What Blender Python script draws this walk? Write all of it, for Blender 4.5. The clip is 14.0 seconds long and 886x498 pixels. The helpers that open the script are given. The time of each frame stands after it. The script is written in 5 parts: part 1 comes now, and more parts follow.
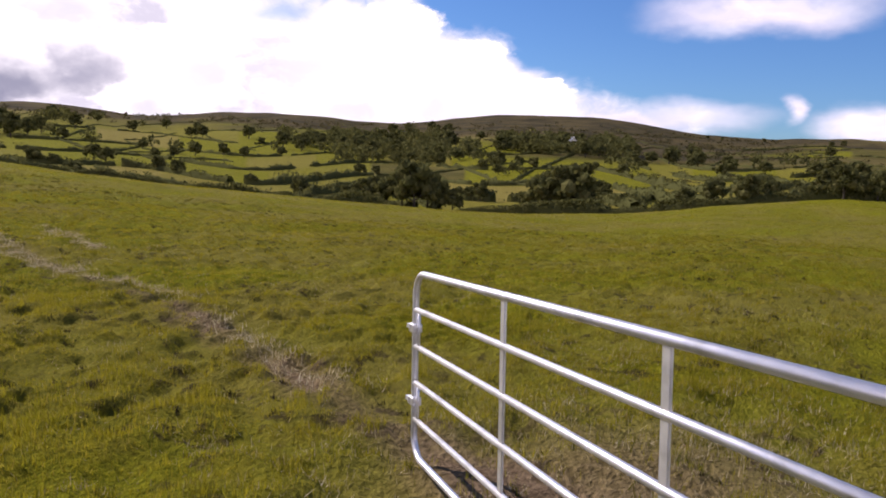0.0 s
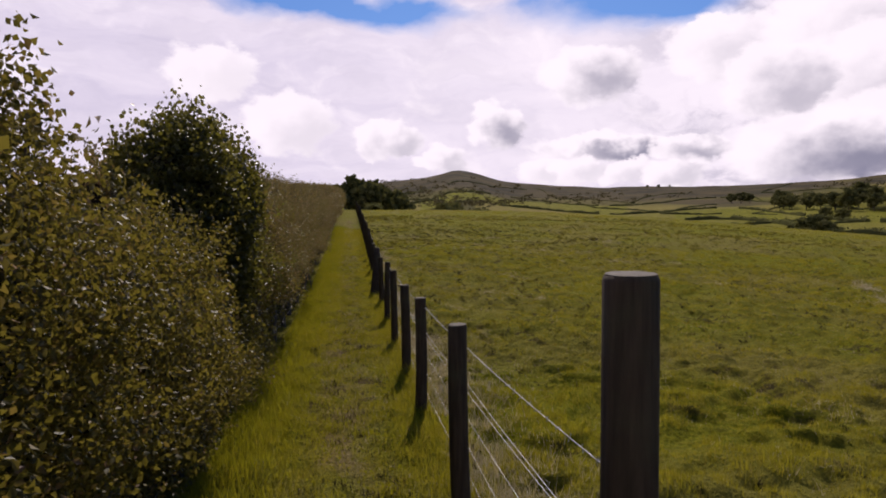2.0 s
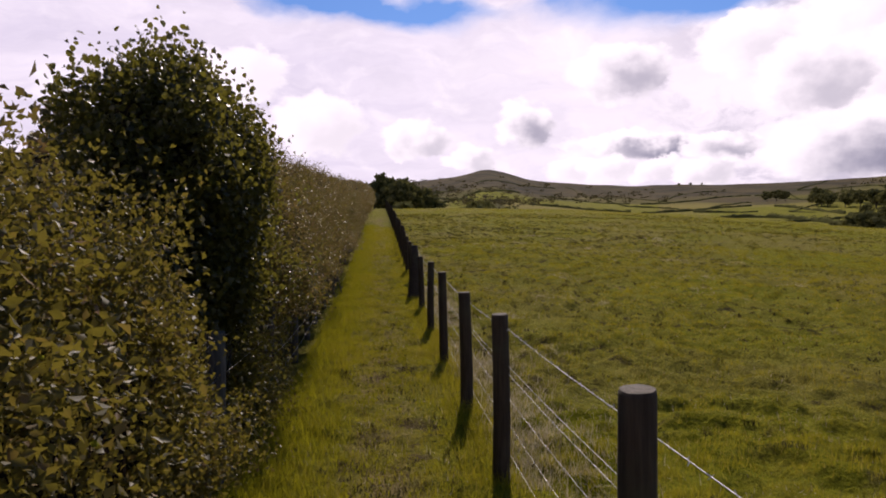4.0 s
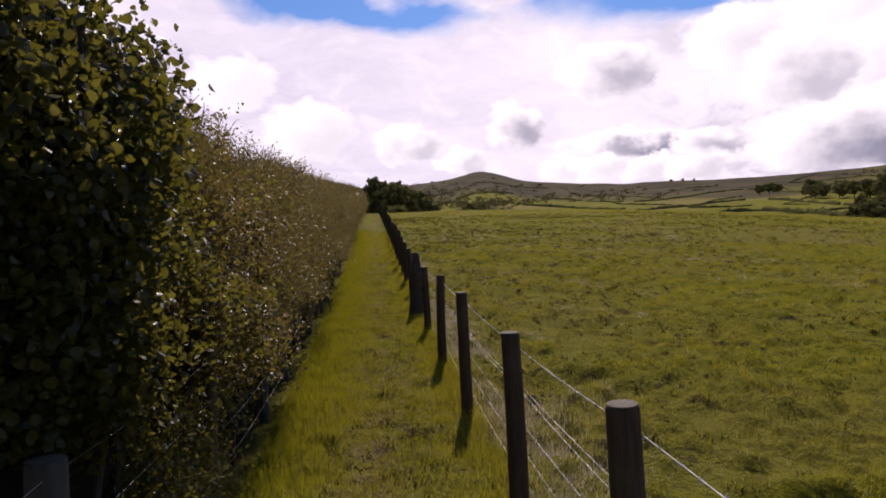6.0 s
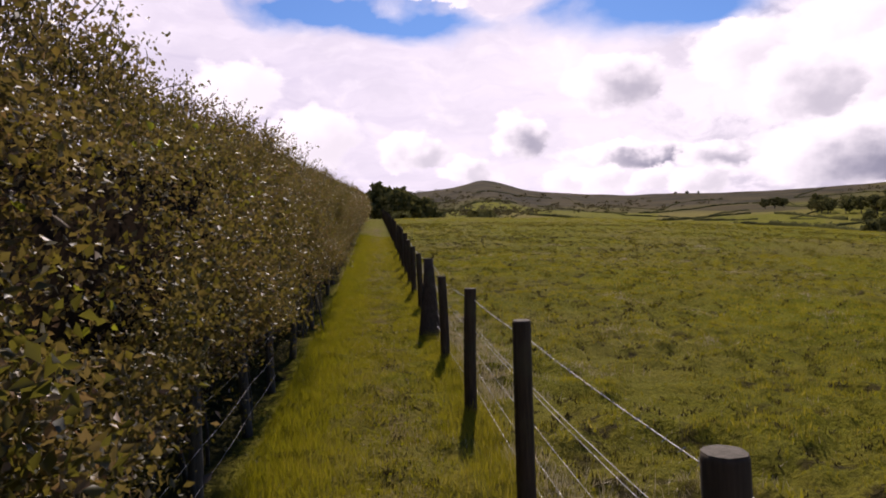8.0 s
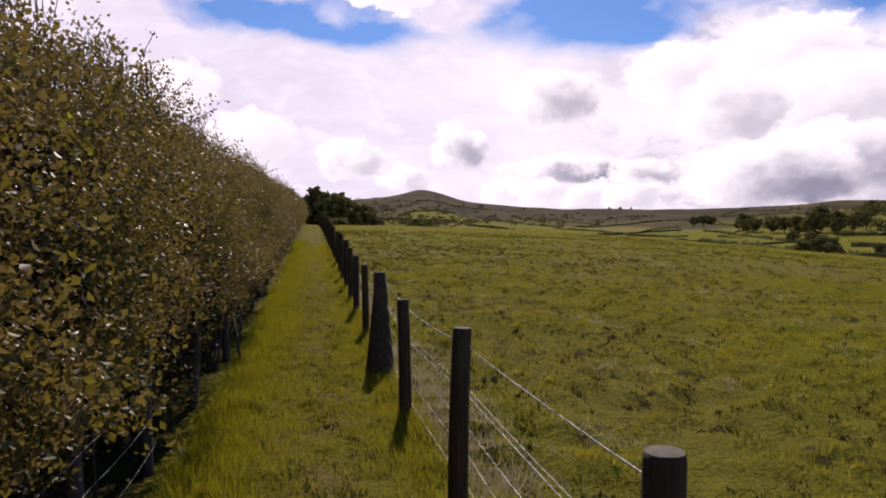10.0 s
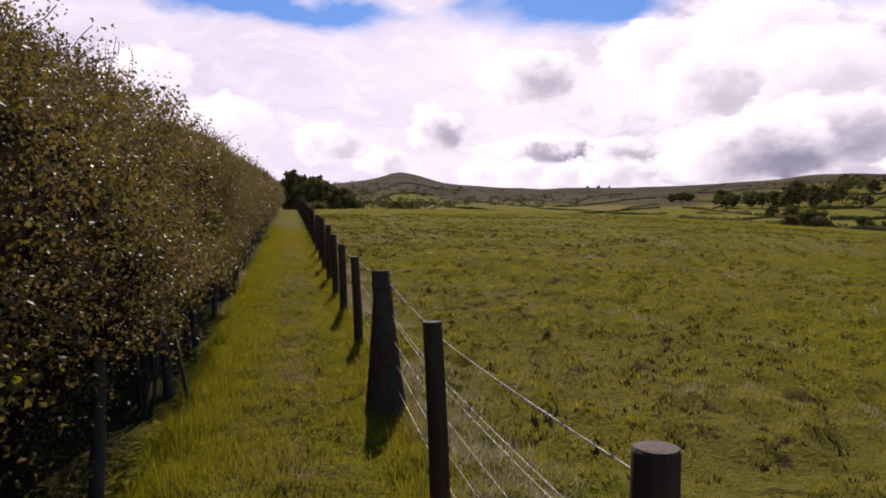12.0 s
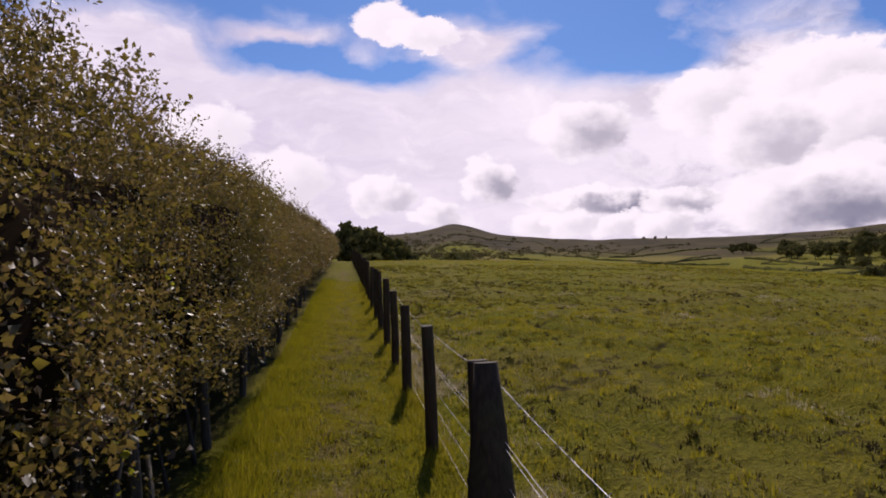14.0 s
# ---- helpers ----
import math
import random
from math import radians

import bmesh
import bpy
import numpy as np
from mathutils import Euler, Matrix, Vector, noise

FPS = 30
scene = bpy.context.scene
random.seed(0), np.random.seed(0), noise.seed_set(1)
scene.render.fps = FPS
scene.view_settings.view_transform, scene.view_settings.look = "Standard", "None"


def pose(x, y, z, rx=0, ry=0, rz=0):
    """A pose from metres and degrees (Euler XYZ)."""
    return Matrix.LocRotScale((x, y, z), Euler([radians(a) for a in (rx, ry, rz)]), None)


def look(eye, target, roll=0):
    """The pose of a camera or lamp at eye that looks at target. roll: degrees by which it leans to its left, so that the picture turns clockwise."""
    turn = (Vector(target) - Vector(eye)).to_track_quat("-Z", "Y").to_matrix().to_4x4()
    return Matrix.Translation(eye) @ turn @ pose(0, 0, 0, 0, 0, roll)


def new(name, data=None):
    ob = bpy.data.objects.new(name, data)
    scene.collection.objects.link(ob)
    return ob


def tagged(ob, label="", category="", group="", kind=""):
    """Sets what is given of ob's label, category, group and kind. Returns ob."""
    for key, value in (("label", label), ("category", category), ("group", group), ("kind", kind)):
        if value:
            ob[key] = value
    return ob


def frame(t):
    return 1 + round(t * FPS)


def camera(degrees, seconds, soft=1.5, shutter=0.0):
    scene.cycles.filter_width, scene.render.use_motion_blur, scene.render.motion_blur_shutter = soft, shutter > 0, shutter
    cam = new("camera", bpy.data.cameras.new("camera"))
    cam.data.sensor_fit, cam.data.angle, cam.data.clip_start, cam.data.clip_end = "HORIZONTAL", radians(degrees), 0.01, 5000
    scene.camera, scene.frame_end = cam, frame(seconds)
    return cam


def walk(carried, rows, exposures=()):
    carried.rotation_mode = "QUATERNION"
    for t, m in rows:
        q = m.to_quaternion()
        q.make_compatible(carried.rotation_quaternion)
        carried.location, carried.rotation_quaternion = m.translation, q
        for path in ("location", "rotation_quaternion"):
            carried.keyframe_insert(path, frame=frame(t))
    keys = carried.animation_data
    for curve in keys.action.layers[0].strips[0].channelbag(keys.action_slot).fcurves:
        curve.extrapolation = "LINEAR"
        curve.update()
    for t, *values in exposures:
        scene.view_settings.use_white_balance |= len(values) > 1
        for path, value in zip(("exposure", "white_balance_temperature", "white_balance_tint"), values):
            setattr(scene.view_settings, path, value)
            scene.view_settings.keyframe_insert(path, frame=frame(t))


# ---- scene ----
import colorsys

cam = camera(62.7, 14.0, soft=1.85)
METRES, EYE, TILT, LEAN, TURN = 16.0, 1.5, 0.0, 0.0, -70.0
ROWS = [
    (0.0, 0.0, 0.0, 0.0, 0.33, -7.14, -2.64),
    (0.5, -0.0185, 0.0021, -0.0001, 27.46, -5.11, -2.24),
    (1.0, -0.043, 0.0047, -0.0028, 47.71, -6.04, -2.93),
    (1.5, -0.0687, 0.014, -0.0055, 62.44, -5.63, 0.11),
    (2.0, -0.1005, 0.0148, -0.0058, 61.26, -2.32, 1.03),
    (4.5, -0.2662, 0.0711, -0.014, 63.76, -2.27, 1.28),
    (5.0, -0.3012, 0.0853, -0.0123, 62.76, 0.37, 1.57),
    (5.5, -0.3354, 0.0943, -0.0137, 63.65, -1.81, 1.84),
    (6.0, -0.3671, 0.1116, -0.0137, 62.99, -2.07, 2.99),
    (6.5, -0.4036, 0.1215, -0.0158, 60.92, 0.23, 0.72),
    (7.0, -0.4413, 0.1373, -0.0185, 63.38, -2.05, 1.93),
    (9.5, -0.6138, 0.2073, -0.0228, 60.66, -0.23, 1.24),
    (10.0, -0.6476, 0.2203, -0.0226, 58.27, -0.79, 0.32),
    (10.5, -0.6834, 0.2386, -0.0219, 59.68, -1.71, 1.16),
    (11.0, -0.7189, 0.248, -0.0208, 58.77, -0.89, 0.63),
    (11.5, -0.7527, 0.2672, -0.0231, 58.73, -3.49, 1.29),
    (12.0, -0.789, 0.2796, -0.0219, 56.63, -2.22, 1.56),
    (12.5, -0.8232, 0.2945, -0.0209, 57.04, 1.55, 0.61),
    (13.0, -0.8577, 0.3085, -0.0194, 60.1, 1.92, 1.2),
    (13.5, -0.894, 0.3217, -0.0199, 58.54, 2.31, 1.19),
    (14.0, -0.9305, 0.3394, -0.0195, 60.82, 1.94, 1.62),
]
EXPOSURES = [(0.0, 0.26, 6500, 21), (0.6, 0.32, 6500, 22), (1.0, -0.17, 6550, 21), (1.3, -0.16, 6550, 22), (2.2, -0.21, 6550, 22), (4.5, -0.06, 6600, 24), (11.0, -0.06, 6600, 24), (12.0, -0.06, 6600, 24), (13.0, -0.22, 6550, 25), (14.0, -0.25, 6550, 25)]
walk(cam, [(t, pose(0, 0, EYE, TILT, LEAN, TURN) @ pose(METRES * x, METRES * y, METRES * z, 90 + pitch, roll, yaw)) for t, x, y, z, yaw, pitch, roll in ROWS], EXPOSURES)

# ---- sky and sun ----
SUN_AZ, SUN_EL = radians(12), radians(41)
CLOUD_WHITE, SKY_STRENGTH, SUN_STRENGTH = 1.16, 0.086, 4.6


class Nodes:
    """Short-hand for wiring node trees."""

    def __init__(self, tree):
        self.tree = tree

    def add(self, kind, **props):
        node = self.tree.nodes.new(kind)
        for key, value in props.items():
            setattr(node, key, value)
        return node

    def feed(self, socket, value):
        if isinstance(value, bpy.types.NodeSocket):
            self.tree.links.new(value, socket)
        elif value is not None:
            socket.default_value = value

    def math(self, op, a, b=None, c=None, clamp=False):
        node = self.add("ShaderNodeMath", operation=op, use_clamp=clamp)
        for socket, value in zip(node.inputs, (a, b, c)):
            self.feed(socket, value)
        return node.outputs[0]

    def vec(self, op, a, b=None, c=None):
        node = self.add("ShaderNodeVectorMath", operation=op)
        for socket, value in zip(node.inputs, (a, b, c)):
            self.feed(socket, value)
        return node.outputs["Value"] if op in ("LENGTH", "DOT_PRODUCT") else node.outputs[0]

    def ramp(self, value, low, high, a=0.0, b=1.0):
        node = self.add("ShaderNodeMapRange", interpolation_type="SMOOTHSTEP")
        for socket, v in zip(node.inputs, (value, low, high, a, b)):
            self.feed(socket, v)
        return node.outputs[0]

    def mix(self, fac, a, b):
        node = self.add("ShaderNodeMix", data_type="RGBA")
        self.feed(node.inputs[0], fac), self.feed(node.inputs[6], a), self.feed(node.inputs[7], b)
        return node.outputs[2]

    def noise(self, vector, scale, detail=4.0, rough=0.55, distortion=0.0):
        node = self.add("ShaderNodeTexNoise")
        self.feed(node.inputs["Vector"], vector)
        for key, v in (("Scale", scale), ("Detail", detail), ("Roughness", rough), ("Distortion", distortion)):
            node.inputs[key].default_value = v
        return node


def build_sky():
    world = bpy.data.worlds.new("sky")
    scene.world = world
    world.use_nodes = True
    world.node_tree.nodes.clear()
    n = Nodes(world.node_tree)
    sky = n.add("ShaderNodeTexSky", sky_type="NISHITA", sun_disc=False, sun_elevation=SUN_EL, sun_rotation=SUN_AZ, air_density=1.0, dust_density=0.3, ozone_density=2.5)
    way = n.add("ShaderNodeTexCoord").outputs["Generated"]
    split = n.add("ShaderNodeSeparateXYZ")
    n.feed(split.inputs[0], way)
    x, y, z = split.outputs
    azimuth = n.math("MULTIPLY", n.math("ARCTAN2", x, y), 180 / math.pi)
    height = n.math("MULTIPLY", n.math("ARCSINE", z), 180 / math.pi)
    flat = n.add("ShaderNodeCombineXYZ")
    n.feed(flat.inputs[0], azimuth), n.feed(flat.inputs[1], height)
    plane = flat.outputs[0]
    billow = n.noise(n.vec("MULTIPLY", plane, (0.17, 0.30, 1)), 1.0, 5, 0.5)
    rag = n.vec("SUBTRACT", billow.outputs["Color"], (0.5, 0.5, 0.5))
    warped = n.vec("MULTIPLY_ADD", rag, (5.5, 3.6, 0), plane)
    streak = n.noise(n.vec("MULTIPLY", warped, (0.028, 0.24, 1)), 1.0, 6, 0.6).outputs["Fac"]
    puff = n.noise(n.vec("MULTIPLY", warped, (0.20, 0.34, 1)), 1.0, 6, 0.52).outputs["Fac"]

    def patch(az, el, wide, high, strength, total, edge=0.0, out=1.35):
        d = n.vec("LENGTH", n.vec("MULTIPLY_ADD", warped, (1 / wide, 1 / high, 0), (-az / wide, -el / high, 0)))
        return n.math("MULTIPLY_ADD", n.ramp(d, edge, out, 1.0, 0.0), strength, total)

    # cover: white cloud ahead up to a ragged upper edge that sinks to the side, open blue beyond
    edge = n.ramp(azimuth, 38, 57, 17.4, 11.8)
    edge = n.math("MULTIPLY_ADD", n.math("MAXIMUM", n.math("SUBTRACT", azimuth, 66), 0.0), -0.46, edge)
    # cloud added out of view behind, so the fill light is less blue
    edge = n.math("MULTIPLY_ADD", n.ramp(azimuth, 112, 150, 0.0, 1.0), 40.0, edge)
    edge = n.math("MULTIPLY_ADD", n.ramp(azimuth, -80, -40, 1.0, 0.0), 14.0, edge)
    edge = n.math("MULTIPLY_ADD", n.math("SUBTRACT", puff, 0.5), 7.0, edge)
    soft = n.ramp(azimuth, 40, 60, 2.6, 1.2)
    cover = n.ramp(n.math("DIVIDE", n.math("SUBTRACT", edge, height), soft), -1.0, 1.1)
    for az, el, wide, high, strength in (
        (-15, 16.0, 7, 4.5, 1.2), (-3, 16.7, 6.5, 1.5, -1.2), (5, 15.8, 7, 1.3, -1.1), (23, 16.4, 7.5, 2.6, -1.2), (28, 15.0, 4, 1.4, -0.7), (42, 16.0, 4, 2.4, -0.9),
        (-3.5, 18.2, 4.4, 1.0, 1.0), (11.5, 17.8, 5.0, 1.7, 1.1), (57, 10.4, 4, 1.0, -0.6), (92, 10.9, 7.5, 1.5, 1.3), (88.5, 3.5, 5.0, 1.2, 0.7), (99.8, 3.6, 3.6, 1.5, 1.3), (94.8, 4.4, 0.9, 1.3, 1.2),
        (84, 3.0, 6.0, 1.0, 0.5),
    ):
        cover = patch(az, el, wide, high, strength, cover)
    # smooth high veil in long streaks, whitest about the sun
    veil = n.mix(n.ramp(streak, 0.30, 0.66), (0.76, 0.73, 0.88, 1), (0.98, 0.94, 1.04, 1))
    around = n.vec("LENGTH", n.vec("MULTIPLY_ADD", plane, (1 / 40, 1 / 16, 0), (-40 / 40, -9 / 16, 0)))
    veil = n.mix(n.ramp(around, 0.2, 1.2, 0.7, 0.0), veil, (CLOUD_WHITE, CLOUD_WHITE * 0.965, CLOUD_WHITE, 1))
    cloud = n.mix(n.ramp(puff, 0.50, 0.72, 0.0, 0.65), veil, (CLOUD_WHITE, CLOUD_WHITE * 0.965, CLOUD_WHITE, 1))
    bank = n.noise(n.vec("MULTIPLY", warped, (0.15, 0.26, 1)), 1.0, 8, 0.62).outputs["Fac"]
    bank = n.math("MULTIPLY", n.ramp(bank, 0.43, 0.63), n.math("MULTIPLY", n.ramp(azimuth, 18, 33, 0.12, 0.62), n.ramp(azimuth, 48, 66, 1.0, 0.25)))
    cloud = n.mix(bank, cloud, (0.40, 0.40, 0.52, 1))
    # heaped cumulus: crisp sunlit tops, grey hearts low on the side away from the sun
    curl = n.noise(n.vec("MULTIPLY", plane, (0.42, 0.60, 1)), 1.0, 6, 0.58)
    knob = n.vec("MULTIPLY_ADD", n.vec("SUBTRACT", curl.outputs["Color"], (0.5, 0.5, 0.5)), (3.6, 3.0, 0), plane)
    fray = n.noise(n.vec("MULTIPLY", plane, (0.5, 0.6, 1)), 1.0, 3, 0.5)
    frayed = n.vec("MULTIPLY_ADD", n.vec("SUBTRACT", fray.outputs["Color"], (0.5, 0.5, 0.5)), (4.2, 3.0, 0), plane)
    upper = (
        (-8.5, 11.2, 3.6, 2.4, 0.15), (-3, 7.6, 3.8, 2.4, 0.25), (30, 12.0, 4.6, 2.8, 0.30), (37.5, 13.0, 5.4, 2.8, 0.28), (40, 9.4, 6.0, 3.6, 0.42), (33.2, 9.4, 4.2, 2.8, 0.62),
        (20.4, 10.9, 4.2, 2.3, 0.70), (5.2, 19.2, 2.6, 1.9, 0.05), (8.4, 18.3, 3.0, 1.3, 0.15), (50, 6.0, 4.4, 2.6, 0.36), (66, 9.4, 3.8, 2.2, 0.10), (71.5, 7.2, 3.8, 2.0, 0.16), (76.5, 5.0, 3.6, 1.4, 0.30),
    )
    lower = (
        (4.4, 6.4, 3.0, 1.7, 0.50), (13.0, 7.2, 2.4, 2.1, 0.80), (21.0, 5.3, 6.0, 0.95, 0.95), (27.5, 4.9, 3.0, 1.1, 0.75), (8.6, 4.6, 2.4, 1.1, 0.42),
        (16.4, 3.7, 2.0, 1.1, 0.22), (19.4, 3.6, 2.2, 1.2, 0.26), (23.0, 3.5, 2.0, 1.2, 0.30), (26.4, 3.2, 2.4, 1.2, 0.40), (47, 3.2, 3.6, 1.4, 0.40), (52.6, 3.4, 2.6, 1.2, 0.50), (61, 3.6, 4.6, 1.5, 0.40), (67.5, 4.2, 3.0, 1.6, 0.34), (41.0, 5.6, 6.0, 2.8, 0.85), (36.0, 4.6, 6.6, 2.8, 1.0),
    )
    for az, el, wide, high, grey in upper + lower:
        rim = n.vec("LENGTH", n.vec("MULTIPLY_ADD", knob, (1 / wide, 1 / high, 0), (-az / wide, -el / high, 0)))
        heart = n.vec("LENGTH", n.vec("MULTIPLY_ADD", frayed, (1.05 / wide, 1.1 / high, 0), (-1.05 * az / wide - 0.42, -1.1 * el / high + 0.42, 0)))
        tone = n.mix(n.ramp(heart, 0.10, 1.22, grey, 0.0), (CLOUD_WHITE, CLOUD_WHITE * 0.97, CLOUD_WHITE, 1), (0.21, 0.22, 0.32, 1))
        body = n.ramp(rim, 0.80, 1.06, 1.0, 0.0)
        cloud = n.mix(n.math("MULTIPLY", body, 0.86), cloud, tone)
        cover = n.math("MAXIMUM", cover, body)
    cover = n.math("MINIMUM", n.math("MAXIMUM", cover, 0.0), 1.0)
    back_sky = n.add("ShaderNodeBackground")
    n.feed(back_sky.inputs[0], n.vec("MULTIPLY", sky.outputs[0], (0.49, 0.77, 1.14)))
    back_sky.inputs[1].default_value = SKY_STRENGTH
    back_cloud = n.add("ShaderNodeBackground")
    n.feed(back_cloud.inputs[0], cloud)
    join = n.add("ShaderNodeMixShader")
    n.feed(join.inputs[0], cover), n.feed(join.inputs[1], back_sky.outputs[0]), n.feed(join.inputs[2], back_cloud.outputs[0])
    n.feed(n.add("ShaderNodeOutputWorld").inputs[0], join.outputs[0])


build_sky()
sun = new("sun", bpy.data.lights.new("sun", "SUN"))
sun.data.energy, sun.data.angle, sun.data.color = SUN_STRENGTH, radians(0.6), (1.0, 0.93, 0.82)
sun.matrix_world = look((0, 0, 60), (-60 * math.sin(SUN_AZ) * math.cos(SUN_EL), -60 * math.cos(SUN_AZ) * math.cos(SUN_EL), 60 - 60 * math.sin(SUN_EL)))


# ---- materials ----
def material(name):
    mat = bpy.data.materials.new(name)
    mat.use_nodes = True
    mat.node_tree.nodes.clear()
    return mat, Nodes(mat.node_tree)


def finish(n, shader):
    n.feed(n.add("ShaderNodeOutputMaterial").inputs[0], shader)


def principled(n, colour, rough=0.6, metal=0.0, normal=None, spec=0.5):
    p = n.add("ShaderNodeBsdfPrincipled")
    n.feed(p.inputs["Base Color"], colour), n.feed(p.inputs["Roughness"], rough), n.feed(p.inputs["Metallic"], metal)
    n.feed(p.inputs["Specular IOR Level"], spec)
    if normal is not None:
        n.feed(p.inputs["Normal"], normal)
    return p.outputs[0]


def bump(n, value, strength, distance):
    b = n.add("ShaderNodeBump")
    n.feed(b.inputs["Height"], value)
    b.inputs["Strength"].default_value, b.inputs["Distance"].default_value = strength, distance
    return b.outputs[0]


def place(n):
    return n.add("ShaderNodeNewGeometry").outputs["Position"]


def island(n):
    return n.add("ShaderNodeNewGeometry").outputs["Random Per Island"]


def palette(n, fac, colours):
    ramp = n.add("ShaderNodeValToRGB")
    n.feed(ramp.inputs[0], fac)
    for i, (at, c) in enumerate(colours):
        e = ramp.color_ramp.elements[i] if i < 2 else ramp.color_ramp.elements.new(at)
        e.position, e.color = at, (*c, 1)
    return ramp.outputs[0]


def leaf_material(name, colours, through_colour, share=0.35, rough=0.45, patch_scale=1.3, spec=0.5, patch_colour=None):
    mat, n = material(name)
    base = palette(n, island(n), colours)
    patchy = n.noise(place(n), patch_scale, 3).outputs["Fac"]
    base = n.mix(n.ramp(patchy, 0.35, 0.70), base, n.mix(0.45 if patch_colour is None else 0.6, base, (*(patch_colour or colours[-2][1]), 1)))
    solid = principled(n, base, rough, spec=spec)
    thin = n.add("ShaderNodeBsdfTranslucent")
    n.feed(thin.inputs[0], n.mix(0.5, base, (*through_colour, 1)))
    both = n.add("ShaderNodeMixShader")
    both.inputs[0].default_value = share
    n.feed(both.inputs[1], solid), n.feed(both.inputs[2], thin.outputs[0])
    finish(n, both.outputs[0])
    return mat


def wood_material(name, dark, light, green=0.0):
    mat, n = material(name)
    at = n.add("ShaderNodeTexCoord").outputs["Object"]
    grain = n.noise(n.vec("MULTIPLY", at, (55, 55, 4)), 1.0, 5, 0.6).outputs["Fac"]
    stain = n.noise(at, 4.0, 4).outputs["Fac"]
    colour = n.mix(n.ramp(grain, 0.2, 0.85), (*dark, 1), (*light, 1))
    colour = n.mix(n.math("MULTIPLY", n.ramp(stain, 0.45, 0.75), green), colour, (0.07, 0.085, 0.035, 1))
    finish(n, principled(n, colour, 0.85, normal=bump(n, grain, 0.7, 0.006), spec=0.25))
    return mat


GRASS = leaf_material("grass_blade", ((0.0, (0.088, 0.102, 0.006)), (0.55, (0.170, 0.170, 0.009)), (0.86, (0.255, 0.198, 0.020)), (1.0, (0.40, 0.29, 0.10))), (0.48, 0.41, 0.02), 0.48, 0.50, 0.55, 0.12)
LUSH = leaf_material("lush_grass", ((0.0, (0.074, 0.094, 0.008)), (0.7, (0.145, 0.158, 0.012)), (1.0, (0.23, 0.19, 0.02))), (0.46, 0.40, 0.01), 0.46, 0.48, 0.8, 0.12)
# Dark blades that stand in for shade in hollows of the turf.
SHADE_TUFT = leaf_material("shade_tufts", ((0.0, (0.024, 0.019, 0.009)), (0.7, (0.048, 0.038, 0.015)), (1.0, (0.11, 0.08, 0.03))), (0.08, 0.06, 0.02), 0.15, 0.8, 0.8, 0.1)
STRAW = leaf_material("dry_grass", ((0.0, (0.30, 0.23, 0.10)), (1.0, (0.58, 0.50, 0.32))), (0.5, 0.42, 0.22), 0.30, 0.6)
HAWTHORN = leaf_material("hawthorn_leaf", ((0.0, (0.050, 0.042, 0.014)), (0.45, (0.128, 0.098, 0.030)), (0.80, (0.220, 0.155, 0.062)), (1.0, (0.27, 0.140, 0.085))), (0.40, 0.29, 0.06), 0.30, 0.48, 0.9, 0.25, (0.100, 0.108, 0.020))
BRAMBLE = leaf_material("bramble_leaf", ((0.0, (0.030, 0.032, 0.008)), (0.5, (0.080, 0.072, 0.016)), (0.85, (0.155, 0.118, 0.030)), (1.0, (0.20, 0.10, 0.045))), (0.36, 0.29, 0.03), 0.34, 0.50, 1.2, 0.18)
# Hazel leaf colour is held dark to carry the shrub's own shade.
HAZEL_SHADED = leaf_material("shaded_hazel_leaf", ((0.0, (0.022, 0.024, 0.005)), (0.7, (0.050, 0.048, 0.010)), (1.0, (0.100, 0.086, 0.018))), (0.36, 0.32, 0.04), 0.34, 0.42, 1.0, 0.3)
WITHERED = leaf_material("withered_leaf", ((0.0, (0.026, 0.019, 0.010)), (0.6, (0.062, 0.043, 0.022)), (1.0, (0.130, 0.088, 0.045))), (0.10, 0.06, 0.02), 0.15, 0.6, 1.4, 0.3)
# Far leaves are lightened and blued: distance haze is in the colour.
FAR_LEAF = leaf_material("hazed_tree_leaf", ((0.0, (0.060, 0.064, 0.026)), (0.6, (0.100, 0.102, 0.038)), (1.0, (0.165, 0.150, 0.055))), (0.17, 0.16, 0.04), 0.28, 0.9, 0.06, 0.0)
SCRUB = leaf_material("scrub_leaf", ((0.0, (0.050, 0.045, 0.022)), (0.6, (0.085, 0.075, 0.032)), (1.0, (0.140, 0.110, 0.040))), (0.16, 0.13, 0.04), 0.2, 0.8, 0.05, 0.1)
TUSSOCK = leaf_material("tussock_blade", ((0.0, (0.050, 0.056, 0.008)), (0.6, (0.100, 0.098, 0.012)), (1.0, (0.26, 0.20, 0.06))), (0.38, 0.32, 0.02), 0.26, 0.6, 0.8, 0.12)
SPRIG = leaf_material("young_hazel_leaf", ((0.0, (0.10, 0.13, 0.012)), (1.0, (0.22, 0.22, 0.02))), (0.45, 0.45, 0.03), 0.45, 0.4, 1.0)
POST_WOOD = wood_material("post_wood", (0.032, 0.021, 0.012), (0.078, 0.054, 0.032), 0.35)
END_WOOD = wood_material("end_grain", (0.09, 0.075, 0.05), (0.17, 0.14, 0.10), 0.2)
OLD_WOOD = wood_material("grey_wood", (0.045, 0.037, 0.027), (0.120, 0.102, 0.078), 0.35)
BARK = wood_material("bark", (0.030, 0.024, 0.018), (0.085, 0.070, 0.055), 0.3)


